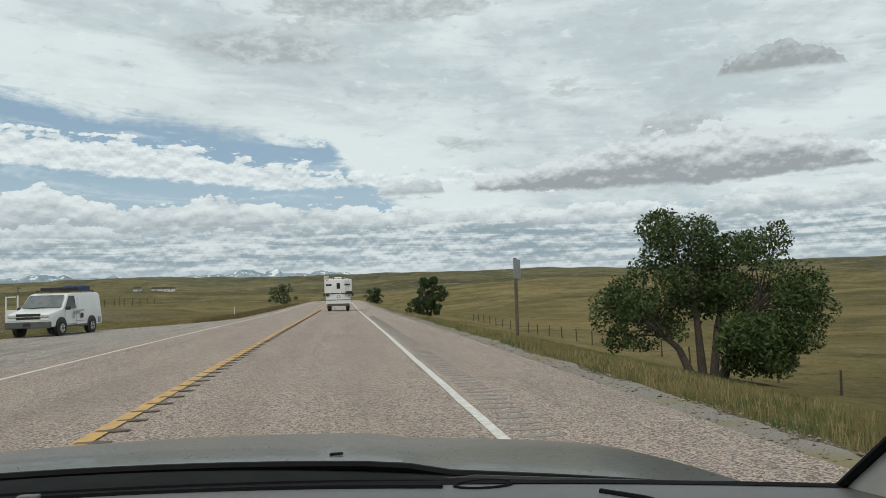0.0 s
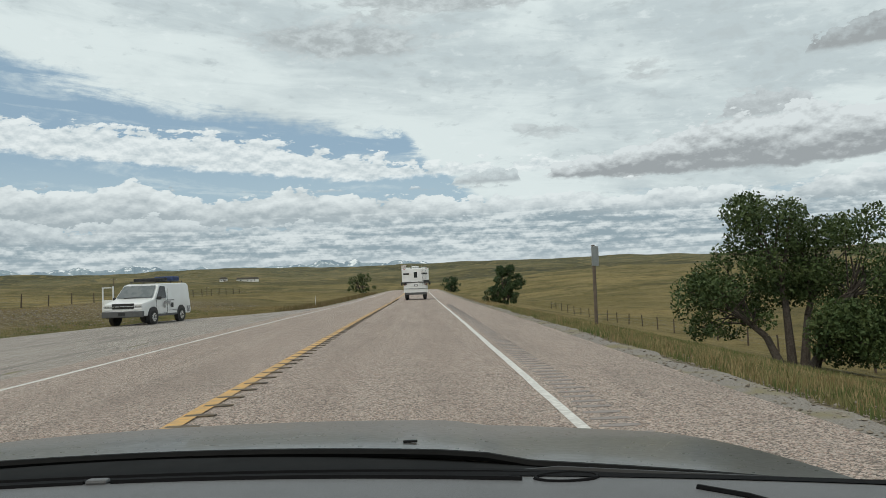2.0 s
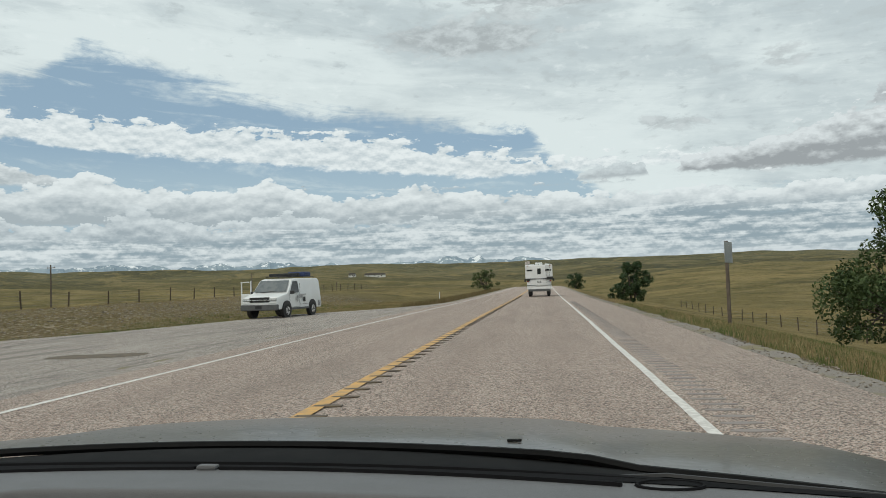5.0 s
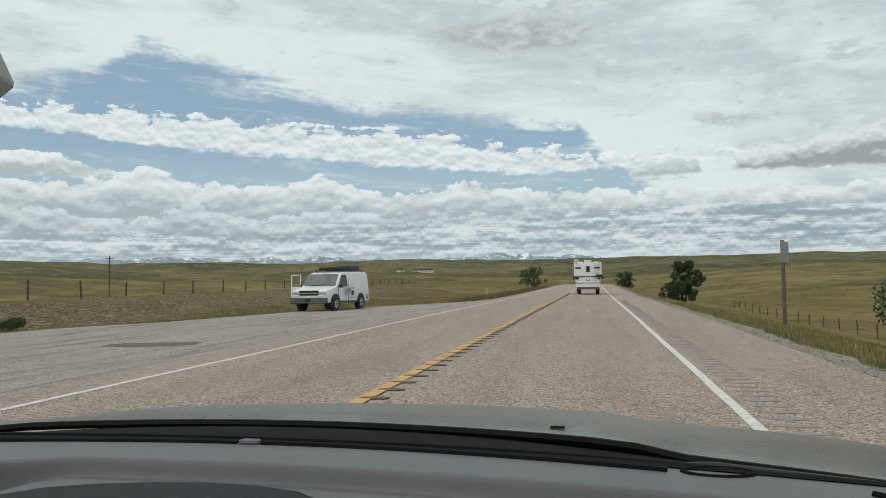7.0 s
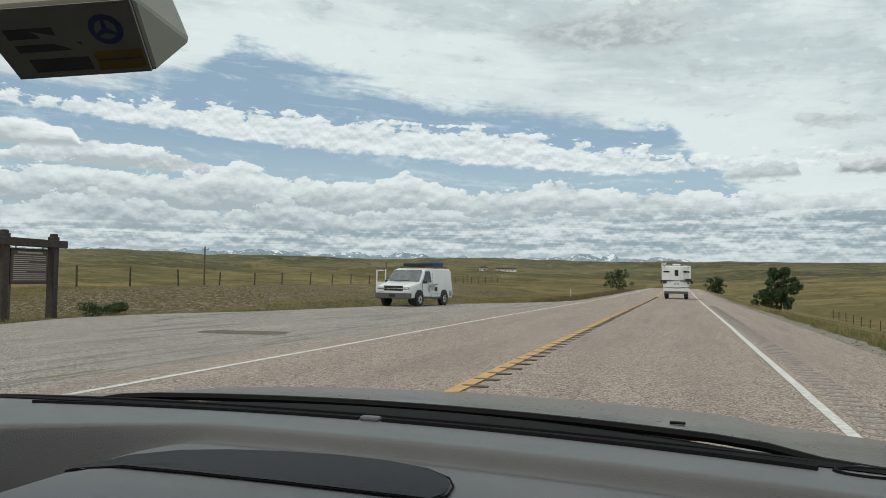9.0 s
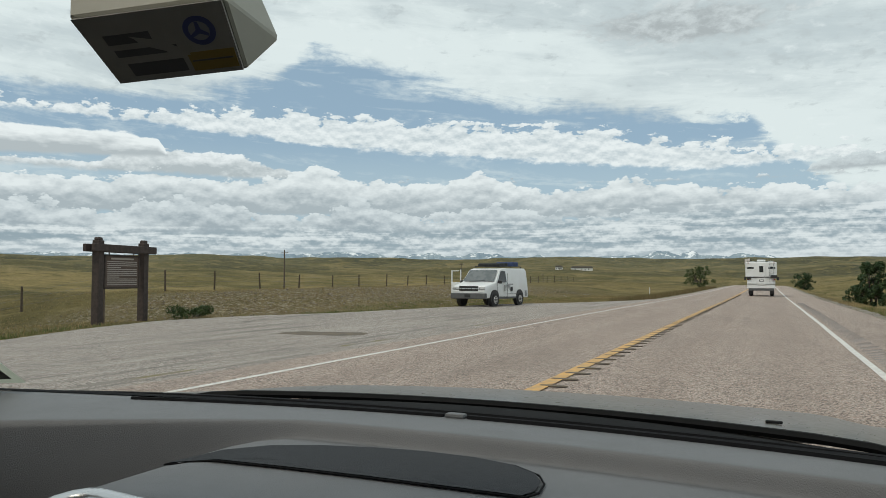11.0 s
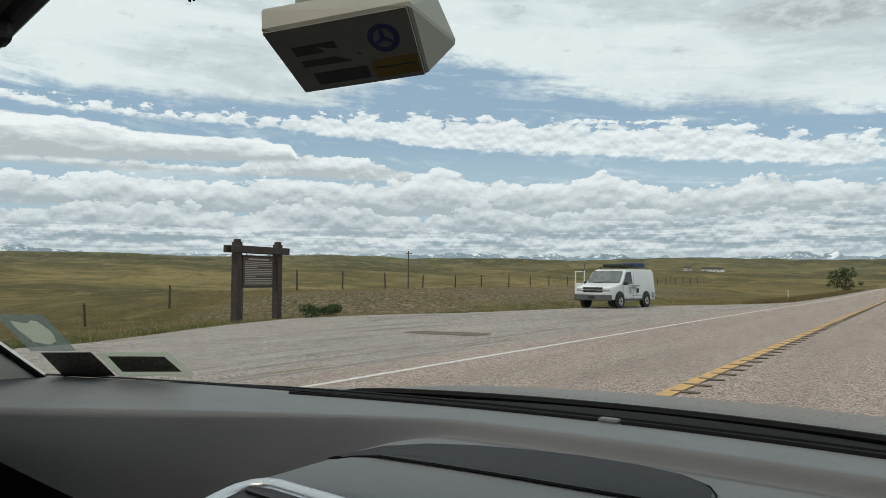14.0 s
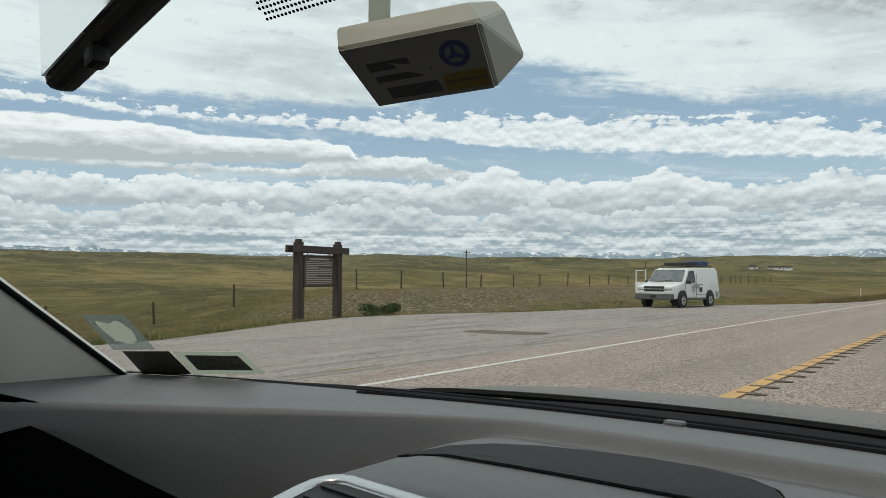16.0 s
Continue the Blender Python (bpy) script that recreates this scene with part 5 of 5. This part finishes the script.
    # defroster slots either side of the light sensor
    def slot(xa, xb, name, r):
        pts = [(x, 0.757 - 0.33 * (x + 0.31) ** 2, 0.0) for x in [xa + (xb - xa) * i / 24 for i in range(25)]]
        bm = tube([(x, y, dash_height(x, y) + 0.0005) for x, y, _ in pts], r, 6)
        part(name, bm, SEAM, board, "black defroster slot")
    slot(-0.712, -0.326, "defroster_slot", 0.0030)
    slot(-0.298, 0.112, "defroster_slot", 0.0034)
    part("light_sensor", box(0.022, 0.012, 0.0055, -0.312, 0.758, dash_height(-0.312, 0.758) + 0.002, 0.0028), DASH, board)
    part("side_defroster", tube([(0.155 + 0.03 * math.cos(a), 0.700 + 0.016 * math.sin(a), dash_height(0.155, 0.70) + 0.0005) for a in [math.tau * k / 20 for k in range(21)]], 0.0022), SEAM, board)
    part("dash_seam", tube([(0.26 + 0.03 * k, 0.64 - 0.035 * k, dash_height(0.26 + 0.03 * k, 0.64 - 0.035 * k) + 0.001) for k in range(6)], 0.003), SEAM, board)
    # speaker cover: a long leaf shape, pointed at its left end
    top = [(-0.489, 0.522), (-0.462, 0.563), (-0.430, 0.592), (-0.390, 0.611), (-0.340, 0.624), (-0.290, 0.632), (-0.240, 0.628), (-0.200, 0.614), (-0.173, 0.592), (-0.163, 0.570)]
    low = [(-0.160, 0.545), (-0.166, 0.529), (-0.23, 0.5305), (-0.30, 0.5315), (-0.37, 0.5305), (-0.44, 0.527)]
    ring = top + low
    cx, cy = -0.31, 0.57
    verts, faces = [(cx, cy, dash_height(cx, cy) + 0.0035)], []
    for k in (0.55, 0.98):
        verts += [(cx + (x - cx) * k, cy + (y - cy) * k, dash_height(cx + (x - cx) * k, cy + (y - cy) * k) + (0.0035 if k < 0.9 else 0.0028)) for x, y in ring]
    n = len(ring)
    faces = [(0, 1 + i, 1 + (i + 1) % n) for i in range(n)] + [(1 + i, 1 + n + i, 1 + n + (i + 1) % n, 1 + (i + 1) % n) for i in range(n)]
    grille = part("speaker_grille", mesh_of("speaker_grille", verts, faces, DASH_DARK, True), DASH_DARK, board, "finely perforated speaker grille")
    part("grille_rim", tube([(x, y, dash_height(x, y) + 0.0015) for x, y in ring + ring[:1]], 0.0009), SEAM, grille)
    # vent with a bright frame on the face of the dashboard
    def rounded(w, h, r, z):
        pts = []
        for qx, qy, a0 in ((1, 1, 0), (-1, 1, 90), (-1, -1, 180), (1, -1, 270)):
            for k in range(5):
                a = radians(a0 + 22.5 * k)
                pts.append((qx * (w / 2 - r) + r * math.cos(a), qy * (h / 2 - r) + r * math.sin(a), z))
        return pts
    m = pose(-0.385, 0.368, EYE - 0.171, 14, 0, -8)
    loop = [m @ Vector(p) for p in rounded(0.20, 0.085, 0.03, 0.0)]
    vent = part("air_vent", tube(loop + loop[:1], 0.008, 8), CHROME, board, "air vent with a bright metal frame", smooth=True)
    part("vent_gap", tube([m @ Vector(p) for p in rounded(0.218, 0.103, 0.038, -0.004)] + [m @ Vector(rounded(0.218, 0.103, 0.038, -0.004)[0])], 0.004), SEAM, vent)
    bm = slab([(p[0], p[1]) for p in rounded(0.19, 0.075, 0.025, 0)], -0.004, 0.0035)
    bmesh.ops.transform(bm, matrix=m, verts=bm.verts)
    part("vent_recess", bm, BLACK_PLASTIC, vent)
    for k in range(4):
        part("vent_blade", box(0.17, 0.004, 0.004, 0, -0.026 + 0.017 * k, 0.004, m=m), BLACK_PLASTIC, vent)
    # instrument binnacle on the driver's side; the overhang's shade is in its black colour
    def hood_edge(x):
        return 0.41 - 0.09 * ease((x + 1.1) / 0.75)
    part("binnacle", sheet(30, 16, lambda u, v: (-1.18 + 0.68 * u, hood_edge(-1.18 + 0.68 * u) - 0.22 * max(v - 0.25, 0), EYE - 0.158 - (0.25 - v) * 0.4 * (v < 0.25) - 0.03 * v - 0.10 * v * v)), HOOD_SHADE, board, "instrument hood, blackened with painted-in shade")
    for gx in (-0.98, -0.66):
        pts = [(gx + 0.045 * math.cos(a), 0.28 + 0.02 * math.sin(a), EYE - 0.235 + 0.05 * math.sin(a)) for a in [math.tau * k / 28 for k in range(29)]]
        part("gauge_ring", tube(pts, 0.003), CHROME, board)

    # pillars: from the base of the glass up and back to the roof
    for s, name in ((-1, "pillar"), (1, "pillar")):
        def at(k, out, fwd):
            return (-0.3075 + s * (0.81 - 0.012 * k + out), 0.632 - 0.195 * k + fwd, EYE - 0.168 + 0.147 * k)
        rows = []
        for i in range(25):
            k = -0.15 + 4.0 * i / 24
            rows.append([at(k, -0.004, 0.0), at(k, 0.02, 0.03), at(k, 0.10, 0.035), at(k, 0.15, -0.10), at(k, 0.15, -0.30), at(k, 0.05, -0.28), at(k, 0.0, -0.02)])
        n = len(rows[0])
        verts = [p for r in rows for p in r]
        faces = [(i * n + j, i * n + (j + 1) % n, (i + 1) * n + (j + 1) % n, (i + 1) * n + j) for i in range(24) for j in range(n)]
        pil = part(name, mesh_of(name, verts, faces, TRIM_BEIGE, True), TRIM_BEIGE, car, "grey-beige windscreen pillar trim")
        part("pillar_seal", tube([at(-0.15 + 4.0 * i / 24, -0.006, 0.006) for i in range(25)], 0.0045), SEAM, pil)

    # rear-view mirror
    mm = pose(-0.430, 0.200, EYE + 0.184, 0, -10, -8.5)
    mirror = part("rear_view_mirror", box(0.255, 0.022, 0.072, 0, 0.012, 0, 0.009, m=mm, segments=3), BLACK_PLASTIC, car, "black rear-view mirror", smooth=False)
    part("mirror_glass", box(0.238, 0.003, 0.062, 0, -0.0005, 0.002, m=mm), MIRROR_GLASS, mirror)
    part("mirror_tab", box(0.016, 0.012, 0.014, -0.05, 0.008, -0.040, 0.004, m=mm), BLACK_PLASTIC, mirror)
    part("mirror_stem", rod(mm @ Vector((0.0, 0.03, 0.0)), (-0.42, 0.25, EYE + 0.26), 0.012), BLACK_PLASTIC, mirror)
    dots = [rod((-0.46 + 0.0040 * i + 0.002 * (j % 2), 0.335 - 0.0036 * j, EYE + 0.190 + 0.0028 * j), (-0.46 + 0.0040 * i + 0.002 * (j % 2), 0.3353 - 0.0036 * j, EYE + 0.1904 + 0.0028 * j), 0.0013, None, 6) for i in range(36) for j in range(12)]
    part("dotted_shade_band", join(*dots), SEAM, car, "black dotted band on the glass", kind="stuff")


def build_toll_tag():
    tag = thing("toll_tag", "ivory toll transponder stuck behind the windscreen, label facing in", "toll tag")
    corners = dict(FL=(-0.354, 0.3, 1.331), FR=(-0.257, 0.31, 1.332), BL=(-0.343, 0.327, 1.3), BR=(-0.26, 0.333, 1.301), TL=(-0.36, 0.305, 1.346), TR=(-0.271, 0.318, 1.347), R=(-0.253, 0.352, 1.322), RT=(-0.263, 0.345, 1.349))
    back = [(corners["BL"][0] + 0.008, corners["BL"][1] + 0.022, corners["BL"][2] + 0.016), (corners["TL"][0] + 0.005, corners["TL"][1] + 0.03, corners["TL"][2] + 0.012), (corners["TR"][0], corners["TR"][1] + 0.03, corners["TR"][2] + 0.01)]
    bm = bmesh.new()
    for p in (*corners.values(), *back):
        bm.verts.new(p)
    hull = bmesh.ops.convex_hull(bm, input=bm.verts[:])
    bmesh.ops.bevel(bm, geom=bm.edges[:], offset=0.0012, segments=1, affect="EDGES")
    body = part("casing", bm, TAG_BODY, tag)
    fl, fr, bl, br = (Vector(corners[k]) for k in ("FL", "FR", "BL", "BR"))
    out = (fr - fl).cross(bl - fl).normalized()
    if out.y > 0:
        out = -out

    def on_face(u, v, lift):
        return fl.lerp(fr, u).lerp(bl.lerp(br, u), v) + out * lift

    def patch(name, u0, u1, v0, v1, mat, lift=0.0023, label=""):
        bm = bmesh.new()
        a = [bm.verts.new(on_face(u, v, lift)) for u, v in ((u0, v0), (u1, v0), (u1, v1), (u0, v1))]
        b = [bm.verts.new(on_face(u, v, lift - 0.0012)) for u, v in ((u0, v0), (u1, v0), (u1, v1), (u0, v1))]
        bm.faces.new(a)
        for i in range(4):
            bm.faces.new((a[i], b[i], b[(i + 1) % 4], a[(i + 1) % 4]))
        part(name, bm, mat, body, label)
    patch("label", 0.015, 0.985, 0.03, 0.985, TAG_LABEL, 0.0019, "dull grey-brown label")
    patch("print_bar", 0.14, 0.46, 0.30, 0.44, INK)
    patch("print_bar", 0.15, 0.60, 0.52, 0.62, INK)
    patch("print_bar", 0.18, 0.60, 0.72, 0.90, INK)
    patch("print_bar", 0.64, 0.97, 0.66, 0.92, INK_YELLOW, 0.0023, "ochre strip")
    patch("print_line", 0.66, 0.95, 0.77, 0.79, INK, 0.0026)
    # round emblem
    for r, mat, lift in ((0.105, INK_BLUE, 0.0023), (0.068, INK_PALE, 0.0026)):
        bm = bmesh.new()
        bm.faces.new([bm.verts.new(on_face(0.79 + r * math.cos(a), 0.38 + r * 1.9 * math.sin(a), lift)) for a in [math.tau * k / 28 for k in range(28)]])
        part("emblem", bm, mat, body, "round emblem")
    for a in (90, 210, 330):
        bm = bmesh.new()
        c, s = math.cos(radians(a)), math.sin(radians(a))
        bm.faces.new([bm.verts.new(on_face(0.79 + p * c - q * s, 0.38 - 1.9 * (p * s + q * c), 0.0029)) for p, q in ((0.0, -0.018), (0.066, -0.010), (0.066, 0.010), (0.0, 0.018))])
        part("emblem_spoke", bm, INK_BLUE, body)
    part("clip", box(0.016, 0.004, 0.03, corners["TL"][0] + 0.016, corners["TL"][1] + 0.022, corners["TL"][2] + 0.018, 0.0015), STICKER_PALE, tag, "clear plastic clip")


def build_stickers():
    """Stickers on the inside of the glass, low on the driver's side."""
    def on_glass(x, h):
        return Vector((x, glass_base(x) - h * 1.31 - 0.004, EYE - 0.155 + h))

    inward = Vector((0.0, -0.6, -0.8))

    def shape(name, rings, mat, parent):
        """A thin piece: a band between an outer and an inner outline, or a filled outline."""
        bm = bmesh.new()
        loops = [[bm.verts.new(on_glass(x, h)) for x, h in r] for r in rings]
        if len(loops) == 1:
            faces = [bm.faces.new(loops[0])]
        else:
            n = len(loops[0])
            faces = [bm.faces.new((loops[0][i], loops[0][(i + 1) % n], loops[1][(i + 1) % n], loops[1][i])) for i in range(n)]
        up = bmesh.ops.extrude_face_region(bm, geom=faces)
        bmesh.ops.translate(bm, vec=inward * 0.0006, verts=[v for v in up["geom"] if isinstance(v, bmesh.types.BMVert)])
        part(name, bm, mat, parent)

    def along(corners, n):
        """n points round a four-cornered outline."""
        out = []
        for k in range(n):
            i, f = divmod(4 * k / n, 1)
            a, b = corners[int(i)], corners[(int(i) + 1) % 4]
            out.append((a[0] + (b[0] - a[0]) * f, a[1] + (b[1] - a[1]) * f))
        return out

    def inset(corners, f, g):
        cx, cy = sum(c[0] for c in corners) / 4, sum(c[1] for c in corners) / 4
        return [(cx + (x - cx) * f, cy + (y - cy) * g) for x, y in corners]
    c = [(-1.081, 0.102), (-1.006, 0.104), (-1.029, 0.051), (-1.107, 0.047)]
    teal = thing("teal_sticker", "teal pass sticker with a pale blotch on the windscreen", "sticker")
    outer = along(c, 24)
    cx, cy = -1.056, 0.077
    blotch = [(cx + (x - cx) * 0.62 * (1 + 0.14 * math.sin(k * 0.9)), cy + (y - cy) * 0.60 * (1 + 0.14 * math.cos(k * 1.3))) for k, (x, y) in enumerate(outer)]
    shape("backing", [outer, blotch], STICKER_TEAL, teal)
    shape("pale_blotch", [[(cx + (x - cx) * 0.97, cy + (y - cy) * 0.97) for x, y in blotch]], STICKER_PALE, teal)
    c = [(-1.094, 0.045), (-1.008, 0.049), (-1.019, 0.011), (-1.112, 0.005)]
    dark = thing("inspection_sticker", "dark inspection sticker low on the windscreen", "sticker")
    shape("print", [c], STICKER_DARK, dark)
    c = [(-1.001, 0.049), (-0.878, 0.055), (-0.880, 0.020), (-1.013, 0.011)]
    pale = thing("registration_sticker", "pale-framed sticker with dark print on the windscreen", "sticker")
    shape("frame", [along(c, 16), along(inset(c, 0.78, 0.66), 16)], STICKER_PALE, pale)
    shape("print", [inset(c, 0.77, 0.65)], STICKER_DARK, pale)


build_car()
build_toll_tag()
build_stickers()
